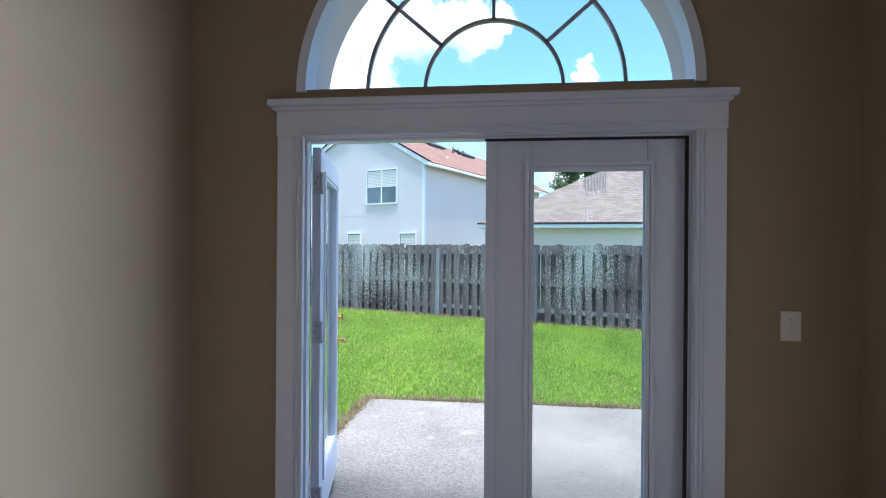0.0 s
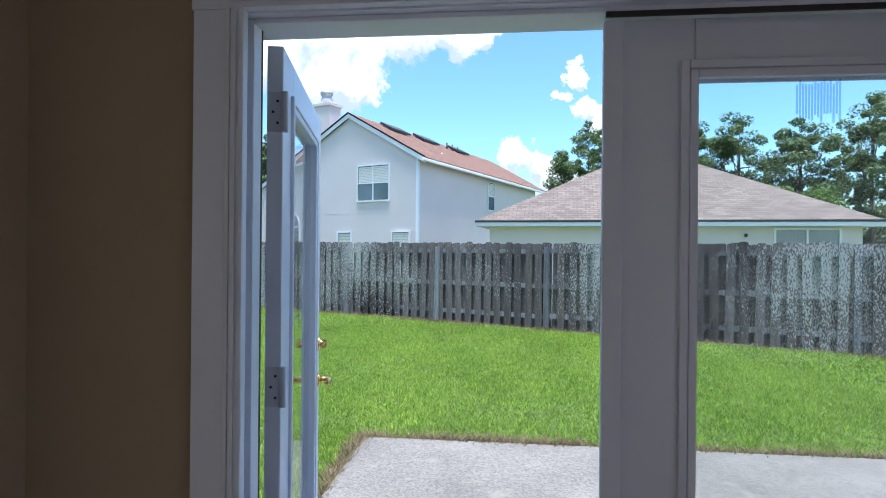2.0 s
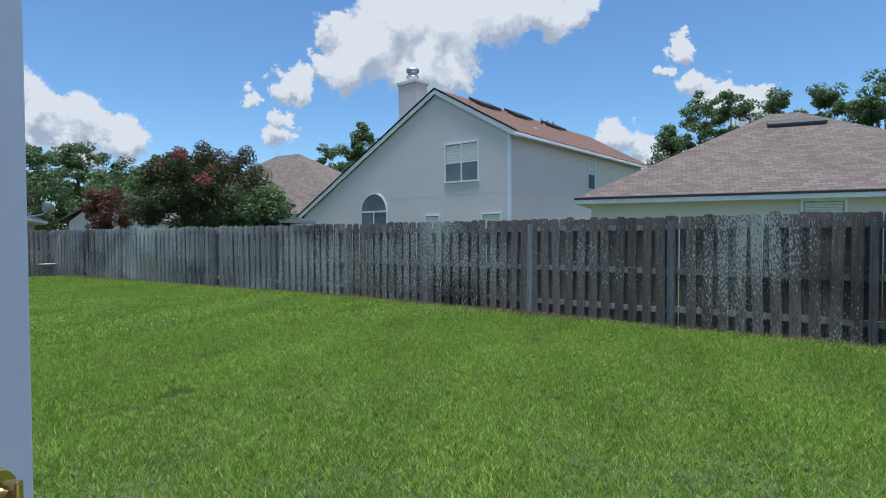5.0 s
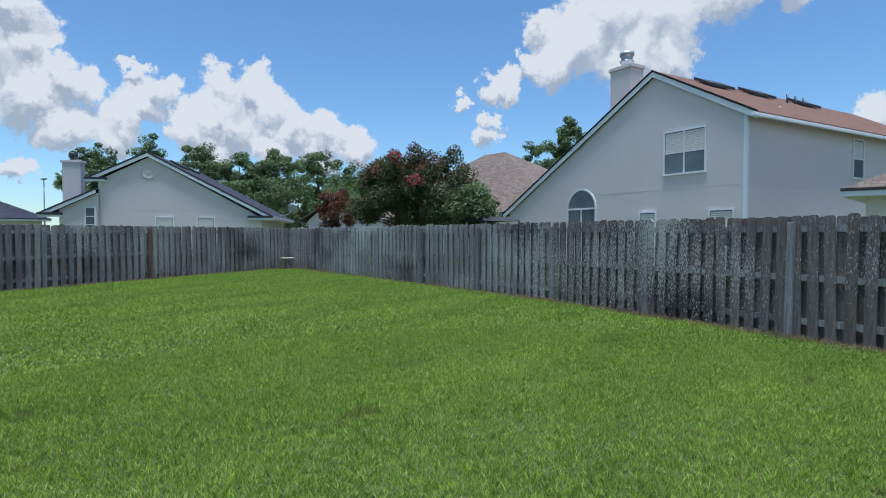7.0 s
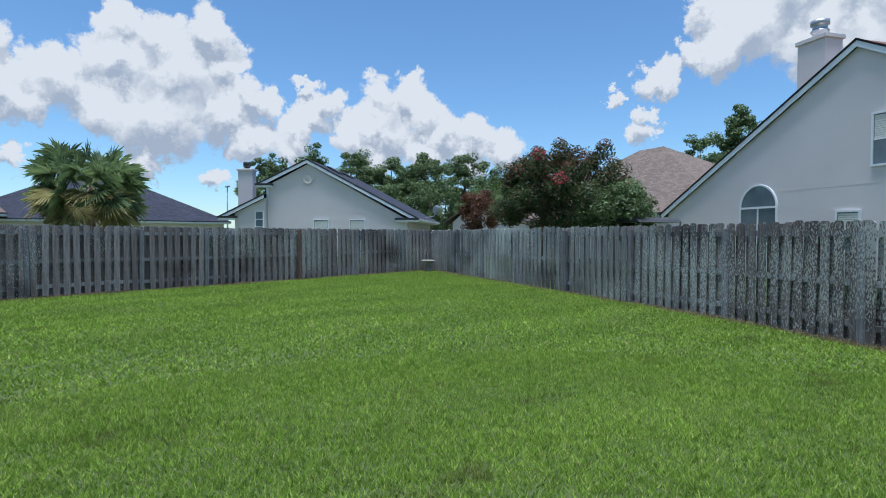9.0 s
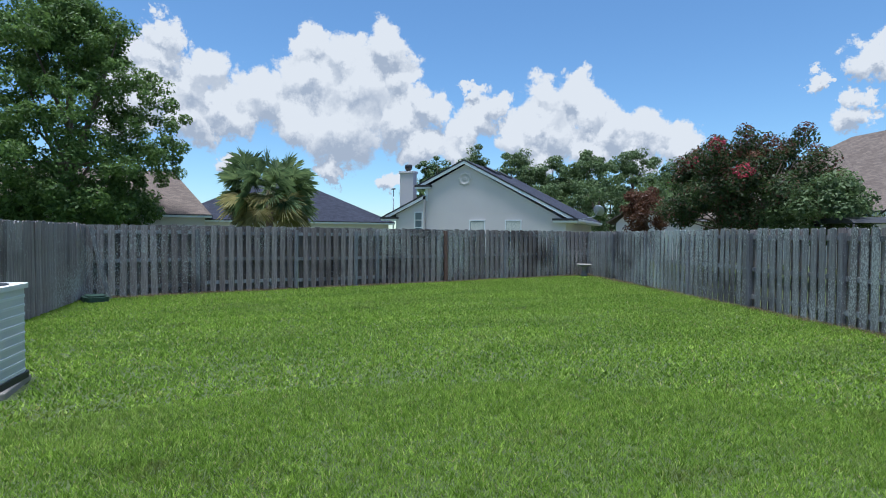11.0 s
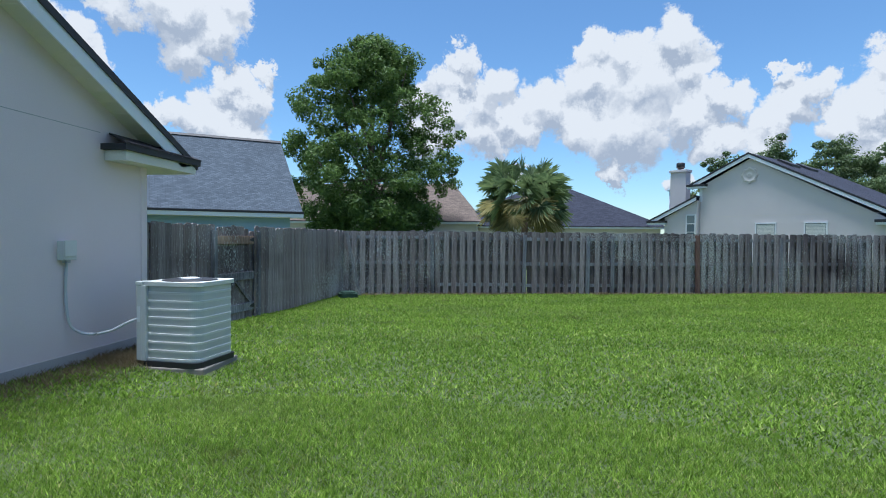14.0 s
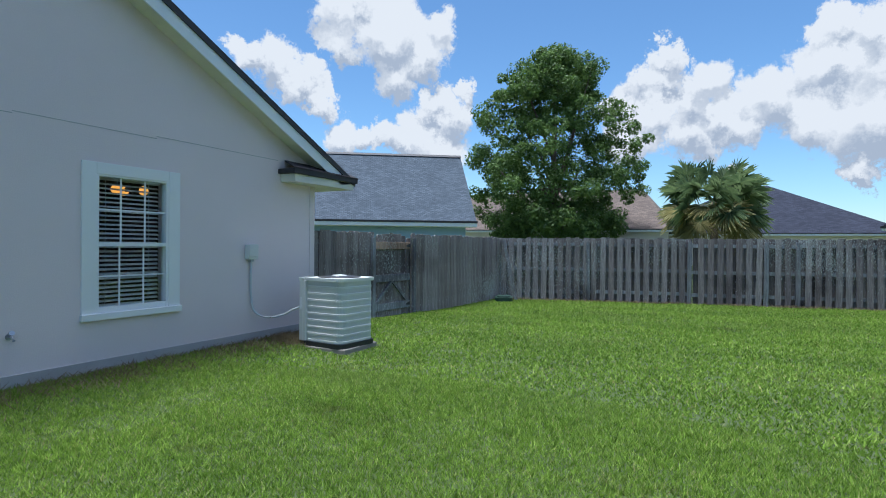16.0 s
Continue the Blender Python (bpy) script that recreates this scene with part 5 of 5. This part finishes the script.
bm_object("flue_pipe", lathe([(0.26, 9.2), (0.26, 9.45), (0.32, 9.46), (0.32, 9.52), (0.26, 9.53), (0.26, 9.72), (0.33, 9.74), (0.33, 9.9)], 16, None, (-6.55, 1.18, 0)), M["steel"], ch)
for y in (2.2, 5.4, 9.4):
    s = (APZ - REZ) / (0.0 - APX)
    part("ridge_vent", prism([(APX + 0.25, y, APZ + 0.26 - s * 0.25), (APX + 1.0, y, APZ + 0.26 - s * 0.95), (APX + 1.0, y + 1.8, APZ + 0.26 - s * 0.95), (APX + 0.25, y + 1.8, APZ + 0.26 - s * 0.25)], (0, 0, 0.12)), M["drip"], h2, "dark roof vent strip")
for y in (8.3, 9.0, 9.7):
    part("vent_pipe", tube([(APX + 0.9, y, APZ - 0.5), (APX + 0.9, y, APZ + 0.1)], 0.05, 8), M["black"], h2)
part("vent_cap", lathe([(0.1, 0), (0.1, 0.25), (0.02, 0.3)], 10, None, (-1.4, 4.6, 6.5)), M["steel"], h2)


def hip_house(name, m, w, d, ez, rise_, ridge, wall_mat, roof_mat, label, over=0.45):
    """A single-storey house with a hip roof: w along x, d along y (from its front eave), short ridge in the middle."""
    h = empty(name, m, label, "house")
    part("wall", box(over, w - over, over, d - over, 0, ez - 0.1), M[wall_mat], h)
    ra, rb = (w - ridge) / 2, (w + ridge) / 2
    A, B, C_, D = (0, 0, ez), (w, 0, ez), (w, d, ez), (0, d, ez)
    P, Q = (ra, d / 2, ez + rise_), (rb, d / 2, ez + rise_)
    part("roof_plane", roof_slab([A, B, Q, P], 0.06), M[roof_mat], h)
    part("roof_plane", roof_slab([B, C_, Q], 0.06), M[roof_mat], h)
    part("roof_plane", roof_slab([C_, D, P, Q], 0.06), M[roof_mat], h)
    part("roof_plane", roof_slab([D, A, P], 0.06), M[roof_mat], h)
    part("soffit", box(0.02, w - 0.02, 0.02, d - 0.02, ez - 0.20, ez - 0.17), M["soffit"], h)
    b = box(0, w, -0.02, 0.02, ez - 0.20, ez - 0.065)
    box(0, w, d - 0.02, d + 0.02, ez - 0.20, ez - 0.065, b)
    box(-0.02, 0.02, 0.02, d - 0.02, ez - 0.20, ez - 0.065, b)
    box(w - 0.02, w + 0.02, 0.02, d - 0.02, ez - 0.20, ez - 0.065, b)
    part("fascia", b, M["fascia"], h)
    b = box(-0.04, w + 0.04, -0.05, 0.0, ez - 0.065, ez + 0.01)
    box(-0.04, 0.0, 0.0, d, ez - 0.065, ez + 0.01, b)
    box(w, w + 0.04, 0.0, d, ez - 0.065, ez + 0.01, b)
    part("drip_edge", b, M["drip"], h)
    return h


h3 = hip_house("house", Matrix.Translation((-1.0, 22.6, 0)) @ Matrix.Rotation(radians(-6.8), 4, "Z"), 13.3, 9.0, 2.62, 3.1, 0.9, "beige_stucco", "roof_brown", "single-storey beige house with a taupe hip roof")
part("ridge_vent", prism([(6.0, 3.55, 5.12), (7.75, 3.55, 5.12), (7.75, 3.78, 5.27), (6.0, 3.78, 5.27)], (0, 0, 0.09)), M["drip"], h3, "dark ridge vent")
pane_window(h3, pose(7.0, 0.43, 1.15), 1.0, 1.2, 1, 2)
pane_window(h3, pose(11.2, 0.43, 0.6), 1.9, 1.7, 2, 1, blinds=False)
part("flood_light", lathe([(0.02, 0), (0.07, 0.03), (0.05, 0.12)], 12, None, (9.3, 0.36, 2.05)), M["black"], h3)

# white gable house behind the far fence
h4 = empty("house", Matrix.Translation((-36.815, 22.125, 0)) @ Matrix.Rotation(radians(45), 4, "Z"), "cream-white single-storey gable house with a dark roof", "house")
part("wall", prism([(-2.9, 0, 0), (-2.9, 0, 4.85), (0, 0, 6.30), (6.85, 0, 2.50), (6.85, 0, 0)], (0, 11, 0)), M["white_stucco"], h4)
part("wing_wall", prism([(-5.1, -0.3, 0), (-5.1, -0.3, 2.95), (-2.93, -0.3, 3.98), (-2.93, -0.3, 0)], (0, 6, 0)), M["white_stucco"], h4)
part("roof_plane", roof_slab([(-3.56, -0.2, 4.95), (0, -0.2, 6.61), (0, 11.4, 6.61), (-3.56, 11.4, 4.95)], 0.08), M["roof_navy"], h4)
part("roof_plane", roof_slab([(0, -0.2, 6.61), (7.59, -0.2, 2.60), (7.59, 11.4, 2.60), (0, 11.4, 6.61)], 0.08), M["roof_navy"], h4)
part("roof_plane", roof_slab([(-6.11, -0.5, 2.76), (-2.91, -0.5, 4.25), (-2.91, 5.8, 4.25), (-6.11, 5.8, 2.76)], 0.08), M["roof_navy"], h4)
for y, a, c in ((-0.22, (-3.56, 4.95), (0, 6.61)), (-0.22, (7.59, 2.60), (0, 6.61)), (-0.52, (-6.11, 2.76), (-2.91, 4.25))):
    part("rake_board", prism([(a[0], y, a[1] - 0.28), (c[0], y, c[1] - 0.28), (c[0], y, c[1] - 0.08), (a[0], y, a[1] - 0.08)], (0, -0.04, 0)), M["fascia"], h4, "white rake board")
    part("rake_edge", prism([(a[0], y, a[1] - 0.08), (c[0], y, c[1] - 0.08), (c[0], y, c[1] + 0.03), (a[0], y, a[1] + 0.03)], (0, -0.06, 0)), M["drip"], h4)
for x0, x1, z, y in ((-3.6, -2.5, 4.72, -0.35), (6.1, 7.62, 2.36, -0.35), (-6.15, -4.95, 2.50, -0.65)):
    part("eave_return", box(x0, x1, y, 0.0, z, z + 0.12), M["fascia"], h4, "white boxed eave return")
    part("return_cap", box(x0 - 0.04, x1 + 0.04, y - 0.04, 0.0, z + 0.12, z + 0.26), M["drip"], h4)
part("side_eave", box(6.85, 7.57, 0.0, 11.3, 2.36, 2.44), M["soffit"], h4)
part("gutter", box(7.55, 7.66, -0.2, 11.4, 2.44, 2.58), M["fascia"], h4, "white eave gutter")
part("corner_board", box(-2.96, -2.78, -0.02, 0.0, 3.9, 4.85), M["fascia"], h4)
part("wall_joint", box(-2.8, 6.8, -0.006, 0.0, 2.94, 2.97), M["beige_stucco"], h4)
med = part("gable_medallion", lathe([(0.42, 0), (0.42, 0.05), (0.33, 0.07), (0.30, 0.03), (0.13, 0.03), (0.10, 0.06)], 24), M["beige_stucco"], h4, "round gable ornament")
med.matrix_local = pose(0.0, 0.0, 5.32, 90, 0, 0)
for a in range(0, 360, 45):
    c_, s_ = math.cos(radians(a)), math.sin(radians(a))
    petal = bm_object("petal", lathe([(0.09, 0), (0.09, 0.05), (0.05, 0.06)], 10, None, (0.40 * c_, 0.40 * s_, 0)), M["beige_stucco"], med)
for x in (0.92, 3.42):
    pane_window(h4, pose(x, -0.02, 1.1), 0.98, 1.38, 1, 2)
pane_window(h4, pose(-3.32, -0.32, 1.5), 0.5, 1.55, 1, 3, blinds=False)
ch = part("chimney", box(-5.75, -4.66, 1.5, 2.1, 2.0, 6.05), M["white_stucco"], h4, "white stuccoed chimney")
bm_object("cap_band", box(-5.83, -4.58, 1.42, 2.18, 6.05, 6.22, None, 0.02), M["white_stucco"], ch)
bm_object("flue_cap", lathe([(0.2, 6.22), (0.2, 6.36), (0.27, 6.38), (0.27, 6.68), (0.22, 6.72)], 14, None, (-5.2, 1.8, 0)), M["black"], ch)
for y in (2.5, 5.5):
    part("roof_vent", prism([(0.5, y, 6.36), (1.3, y, 5.94), (1.3, y + 1.4, 5.94), (0.5, y + 1.4, 6.36)], (0, 0, 0.13)), M["drip"], h4)
part("wing", box(9.6, 15.5, 3.0, 11, 0, 2.4), M["white_stucco"], h4)
part("roof_plane", roof_slab([(9.0, 2.6, 2.45), (10.6, 2.6, 3.45), (10.6, 11.3, 3.45), (9.0, 11.3, 2.45)], 0.08), M["roof_brown"], h4)
part("roof_plane", roof_slab([(10.6, 2.6, 3.45), (15.8, 2.6, 2.3), (15.8, 11.3, 2.3), (10.6, 11.3, 3.45)], 0.08), M["roof_brown"], h4)
part("wing_gable", prism([(9.6, 3.0, 2.4), (10.6, 3.0, 3.3), (15.3, 3.0, 2.4)], (0, 0.1, 0)), M["beige_stucco"], h4)
dish = part("satellite_dish", lathe([(0.02, 0), (0.2, 0.03), (0.36, 0.1), (0.37, 0.11)], 20), M["steel"], h4, "grey satellite dish")
dish.matrix_local = pose(8.75, 0.6, 3.1, -60, 35, 0)
part("dish_mast", tube([(7.3, 0.9, 2.5), (8.5, 0.7, 2.75), (8.75, 0.65, 3.1)], 0.03, 8), M["steel"], h4)

h5 = hip_house("house", Matrix.Translation((-51.0, 2.5, 0)) @ Matrix.Rotation(radians(90), 4, "Z"), 19.0, 13.0, 2.62, 4.2, 2.0, "beige_stucco", "roof_navy", "far single-storey house with a slate-navy hip roof")
h6 = hip_house("house", Matrix.Translation((-49.4, -18.0, 0)) @ Matrix.Rotation(radians(90), 4, "Z") @ Matrix.Scale(1.12, 4), 21.5, 11.0, 2.62, 3.4, 16.0, "beige_stucco", "roof_brown", "far single-storey house with a brown hip roof")
h7 = hip_house("house", Matrix.Translation((-29.7, 36.8, 0)) @ Matrix.Rotation(radians(-14), 4, "Z") @ Matrix.Translation((-4.2, 0, 0)), 20.5, 11.0, 2.75, 4.7, 2.2, "beige_stucco", "roof_brown", "single-storey house with a taupe hip roof behind trees")

# blue house with the grey roof beyond the side fence
h8 = empty("house", Matrix.Translation((-24.4, -0.2, 0)) @ Matrix.Rotation(radians(34), 4, "Z"), "blue-sided house with a blue-grey shingle roof", "house")
part("wall", box(-8.5, -0.5, -15, -0.4, 0, 2.45), M["blue_siding"], h8)
part("gable_wall", prism([(-0.5, -0.42, 2.45), (-4.5, -0.42, 5.6), (-8.5, -0.42, 2.45)], (0, -0.1, 0)), M["blue_siding"], h8)
part("roof_plane", roof_slab([(0, -15.3, 2.50), (0, 0.0, 2.50), (-4.5, 0.0, 6.0), (-4.5, -15.3, 6.0)], 0.08), M["roof_grey"], h8)
part("roof_plane", roof_slab([(-9, -15.3, 2.50), (-4.5, -15.3, 6.0), (-4.5, 0.0, 6.0), (-9, 0.0, 2.50)], 0.08), M["roof_grey"], h8)
part("fascia", box(-0.02, 0.03, -15.3, 0.02, 2.28, 2.43), M["fascia"], h8)
part("drip_edge", box(-0.02, 0.06, -15.3, 0.04, 2.43, 2.52), M["drip"], h8)
part("soffit", box(-0.5, 0.0, -15.3, 0.0, 2.26, 2.28), M["soffit"], h8)
part("ridge_cap", prism([(-4.35, 0.02, 5.95), (-4.65, 0.02, 5.95), (-4.5, 0.02, 6.07)], (0, -15.3, 0)), M["drip"], h8)

gaz = empty("patio_gazebo", Matrix.Translation((-12.6, 22.6, 0)) @ Matrix.Rotation(radians(-23), 4, "Z"), "dark canvas patio gazebo top behind the fence", "gazebo")
part("canopy", prism([(-0.85, 0, 1.93), (0.85, 0, 1.93), (0.7, 0, 2.03), (0, 0, 2.12), (-0.7, 0, 2.03)], (0, 1.7, 0)), M["black"], gaz)
for x in (-0.8, 0.8):
    for y in (0.05, 1.65):
        part("leg", tube([(x, y, 0), (x, y, 1.95)], 0.03, 8), M["black"], gaz)


# ---- trees ----
def leaf_cloud(centres, radii, per, size, rng, squash=0.8, droop=0.0):
    """Leaves as small bent quads in clumps."""
    n = len(centres) * per
    c = np.repeat(centres, per, 0)
    r = np.repeat(radii, per)
    d = rng.normal(size=(n, 3))
    d /= np.linalg.norm(d, axis=1, keepdims=True)
    p = c + d * (r * rng.uniform(0.35, 1.0, n) ** 0.6)[:, None] * np.array([1, 1, squash])
    nrm = d + rng.normal(scale=0.7, size=(n, 3)) + np.array([0, 0, 0.5])
    nrm /= np.linalg.norm(nrm, axis=1, keepdims=True)
    a = np.cross(nrm, rng.normal(size=(n, 3)))
    a /= np.linalg.norm(a, axis=1, keepdims=True) + 1e-9
    b = np.cross(nrm, a)
    s = size * rng.uniform(0.6, 1.3, n)[:, None]
    v = np.stack([p - a * s, p - b * s * 0.5 + nrm * s * 0.15, p + a * s - nrm * s * 0.2, p + b * s * 0.5 + nrm * s * 0.15], 1)
    return v.reshape(-1, 3), np.arange(n * 4).reshape(-1, 4)


def tree(base, height, crown, clumps, per, size, mat, label, seed, trunk=0.25, clump_r=(0.5, 0.9), shape="round", extra=None, squash=0.8, name="tree"):
    """crown: (centre z, radius x/y, radius z)."""
    rng = np.random.default_rng(seed)
    t = empty(name, pose(base[0], base[1], 0), label, "tree")
    cz, rx, rz = crown
    pts = []
    while len(pts) < clumps:
        d = rng.normal(size=3)
        d /= np.linalg.norm(d)
        k = rng.uniform(0.25, 1.0) ** 0.45
        p = d * k * np.array([rx, rx, rz])
        if shape == "egg":
            f = 1.0 - 0.42 * max(0.0, p[2] / rz) ** 1.3
            p[:2] *= f
        if shape == "pyramid":
            u, a = rng.uniform(0, 1) ** 1.1, rng.uniform(0, 2 * np.pi)
            wide = rx * min(1.0, 0.72 + 1.4 * u) * (1.0 - u ** 3.0) ** 0.6
            wide *= 1 + 0.12 * np.sin(3 * a + 6 * u) + 0.10 * np.sin(5 * a - 13 * u)
            q = wide * rng.uniform(0.12, 1.0) ** 0.5
            p = np.array([q * np.cos(a), q * np.sin(a), (2 * u - 1) * rz])
        if shape == "pine":
            p[:2] *= 0.72 + 0.38 * np.sin(2.1 * p[2] + seed)
            p[2] *= 1.0 - 0.15 * np.hypot(p[0], p[1]) / rx
        if shape == "vase" and p[2] < 0:
            p[:2] *= 1.0 + 0.5 * p[2] / rz
        pts.append(p + np.array([0, 0, cz]))
    pts = np.array(pts)
    rad = rng.uniform(*clump_r, len(pts))
    lo = cz - rz
    b = tube([(0, 0, -0.1), (0.04, 0.02, max(0.3, lo * 0.6)), (-0.05, 0.05, cz), (0.0, 0.0, cz + rz * 0.6)], [trunk, trunk * 0.8, trunk * 0.5, trunk * 0.12], 8)
    for p in pts[rng.choice(len(pts), min(len(pts), 14), replace=False)]:
        z0 = max(0.4, min(p[2] - 0.4, lo + rng.uniform(0, rz)))
        tube([(0, 0, z0), (p[0] * 0.5, p[1] * 0.5, (z0 + p[2]) / 2), tuple(p)], [trunk * 0.35, trunk * 0.22, trunk * 0.06], 5, b)
    part("trunk", b, M["bark"], t)
    v, f = leaf_cloud(pts, rad, per, size, rng, squash)
    soup("crown", v, f, M[mat], t)
    for emat, idx, eper, esize in extra or ():
        rank = pts[:, 2] + rng.uniform(-0.5, 0.5, len(pts)) if emat != "bloom" else np.linalg.norm(pts[:, :2] - (0.5, -rx), axis=1) * -1 - np.abs(pts[:, 2] - cz - 0.4 * rz)
        sel = pts[np.argsort(rank)[-idx:]]
        v, f = leaf_cloud(sel + np.array([0, 0, 0.25]), np.full(len(sel), 0.32), eper, esize, rng)
        soup("blossom" if emat == "bloom" else "seed_head", v, f, M[emat], t, "crimson blossom clusters" if emat == "bloom" else "russet seed heads on the upper twigs")
    return t


tree((-45.6, -2.6), 17.6, (9.4, 6.7, 7.4), 600, 145, 0.13, "leaf_oak", "large dense green broadleaf tree behind the fence", 11, 0.4, (0.5, 1.0), "pyramid")
tree((-15.4, 23.4), 5.4, (3.4, 2.4, 1.65), 80, 260, 0.062, "leaf_crape", "crape myrtle tree with reddish tips and crimson blossoms", 21, 0.12, (0.35, 0.7), "round", [("leaf_red", 26, 130, 0.055), ("bloom", 2, 110, 0.06)])
tree((-18.0, 24.4), 5.0, (3.3, 2.3, 1.6), 70, 260, 0.062, "leaf_crape", "crape myrtle tree with dark green and reddish leaves", 22, 0.12, (0.35, 0.7), "round", [("leaf_red", 18, 120, 0.055), ("bloom", 1, 110, 0.06)])
tree((-13.4, 23.2), 3.6, (2.5, 1.5, 1.0), 40, 240, 0.062, "leaf_far", "rounded dark green shrub tree behind the fence", 23, 0.1, (0.3, 0.6))
tree((-22.6, 25.0), 3.6, (2.6, 1.1, 1.1), 30, 220, 0.06, "leaf_red", "small russet-leaved tree behind the fence corner", 24, 0.08, (0.3, 0.5))


def palm(base, height, r, label, seed, dry=26, fronds=52, scale=1.0):
    rng = random.Random(seed)
    t = empty("palm_tree", pose(base[0], base[1], 0), label, "palm tree")
    part("trunk", tube([(0, 0, -0.1), (0.03, 0, height * 0.5), (0, 0.02, height)], [0.2 * scale, 0.17 * scale, 0.19 * scale], 10), M["bark"], t)
    sets = {"palm": ([], []), "palm_dry": ([], [])}
    for i in range(fronds + dry):
        dead = i >= fronds
        az = rng.uniform(0, 2 * math.pi)
        el = rng.uniform(-1.0, -0.15) if dead else math.asin(rng.uniform(-0.5, 0.99))
        d = Vector((math.cos(az) * math.cos(el), math.sin(az) * math.cos(el), math.sin(el)))
        length = r * rng.uniform(0.46, 0.7)
        hub = Vector((0, 0, height)) + d * length
        side = d.cross(Vector((0, 0, 1))).normalized()
        up = side.cross(d)
        spin = rng.uniform(-1.2, 1.2)
        side, up = side * math.cos(spin) + up * math.sin(spin), up * math.cos(spin) - side * math.sin(spin)
        vs, fs = sets["palm_dry" if dead else "palm"]
        k = len(vs)
        vs += [tuple(Vector((0, 0, height)) + side * 0.02), tuple(Vector((0, 0, height)) - side * 0.02), tuple(hub)]
        fs.append((k, k + 1, k + 2))
        n = 34
        for j in range(n):
            a = radians(-115 + 230 * j / (n - 1))
            q = (d * math.cos(a) + side * math.sin(a)) * r * rng.uniform(0.36, 0.48) * (1 - 0.25 * abs(a) / 2)
            q += up * r * 0.10 * abs(math.sin(a)) + Vector((0, 0, -1)) * r * (0.04 + 0.13 * rng.random())
            w = q.cross(up).normalized() * 0.013 * r
            m = hub + q * 0.55 + Vector((0, 0, 0.05 * r))
            k = len(vs)
            vs += [tuple(hub), tuple(m + w), tuple(hub + q), tuple(m - w)]
            fs += [(k, k + 1, k + 2), (k, k + 2, k + 3)]
    for key, nm in (("palm", "frond_crown"), ("palm_dry", "dead_fronds")):
        soup(nm, np.array(sets[key][0]), np.array(sets[key][1]), M[key], t, "yellowed hanging dead fronds" if key == "palm_dry" else "")
    return t


palm((-32.0, 9.0), 3.7, 2.6, "bushy cabbage palm with yellowed lower fronds behind the fence", 4)
palm((-62.0, 27.0), 6.2, 1.7, "distant tall cabbage palm", 9, 4, 30, 0.8)

# woods beyond the houses
WOODS = [  # azimuth counter-clockwise from +y, distance, height, crown radius
    (-34, 62, 18, 4.5), (-29, 60, 18.5, 4.5), (-24, 62, 18, 4.5), (-20, 66, 21, 4.4), (-16.5, 64, 20.5, 4.4), (-12.5, 70, 22, 4.4), (-9.8, 74, 21.5, 4.0), (-7.4, 70, 18, 2.8),
    (13, 85, 13, 3.5), (23.5, 62, 17, 3.4), (27, 80, 17, 4.0), (33, 85, 12, 4.0), (38, 82, 13, 4.0), (42, 80, 16, 4.0), (45.5, 82, 15, 4.0), (49, 80, 15, 4.2), (53, 76, 16, 4.0),
    (56.5, 80, 15.5, 4.0), (60, 78, 17, 4.2), (64, 84, 17, 4.0), (68, 90, 16, 4.0), (98, 110, 9, 5.0), (104, 110, 9, 5.0), (110, 100, 9, 5.0), (87, 110, 8, 4.0)]
for i, (az, dist, hh, cr) in enumerate(WOODS):
    rng = random.Random(i)
    x, y = -math.sin(radians(az)) * dist - 1.0, math.cos(radians(az)) * dist + 5.0
    hh *= 0.86 * rng.uniform(0.88, 1.1)
    t = tree((x, y), hh, (hh * 0.62, cr * 0.95, hh * 0.36), 85, 130, 0.17, "leaf_far", "tall dark green woodland tree beyond the houses", 100 + i, 0.22, (0.5, 1.15), "pine", squash=0.7)
    tagged(t, group="trees of the far woods")
for i, (az, dist, hh, cr) in enumerate([(x_, 74 + (x_ * 7) % 9, 8.5 + (x_ * 5) % 3, 4.2) for x_ in (*range(31, 67, 4), -40, -36, -32, -28, -24)] + [(-27, 52, 7.5, 2.6), (-31, 52, 7.0, 2.6), (40, 70, 8, 3.5), (46, 70, 8.5, 3.5), (52, 68, 9, 3.5), (57, 70, 8, 3.5), (62, 72, 8.5, 3.5), (47, 60, 6.5, 3.0), (35, 70, 8, 3.0)]):
    x, y = -math.sin(radians(az)) * dist - 1.0, math.cos(radians(az)) * dist + 5.0
    tree((x, y), hh, (hh * 0.55, cr, hh * 0.45), 55, 120, 0.17, "leaf_light" if i in (14, 15, 4) else "leaf_far", "rounded green tree at the edge of the woods", 200 + i, 0.2, (0.6, 1.2))
street = empty("street_lamp", pose(-63.0, 25.0, 0), "distant grey street lamp", "street lamp")
part("pole", tube([(0, 0, 0), (0, 0, 6.6)], [0.09, 0.05], 8), M["steel"], street)
part("head", box(-0.4, 0.4, -0.15, 0.15, 6.6, 6.75, None, 0.03), M["steel"], street)
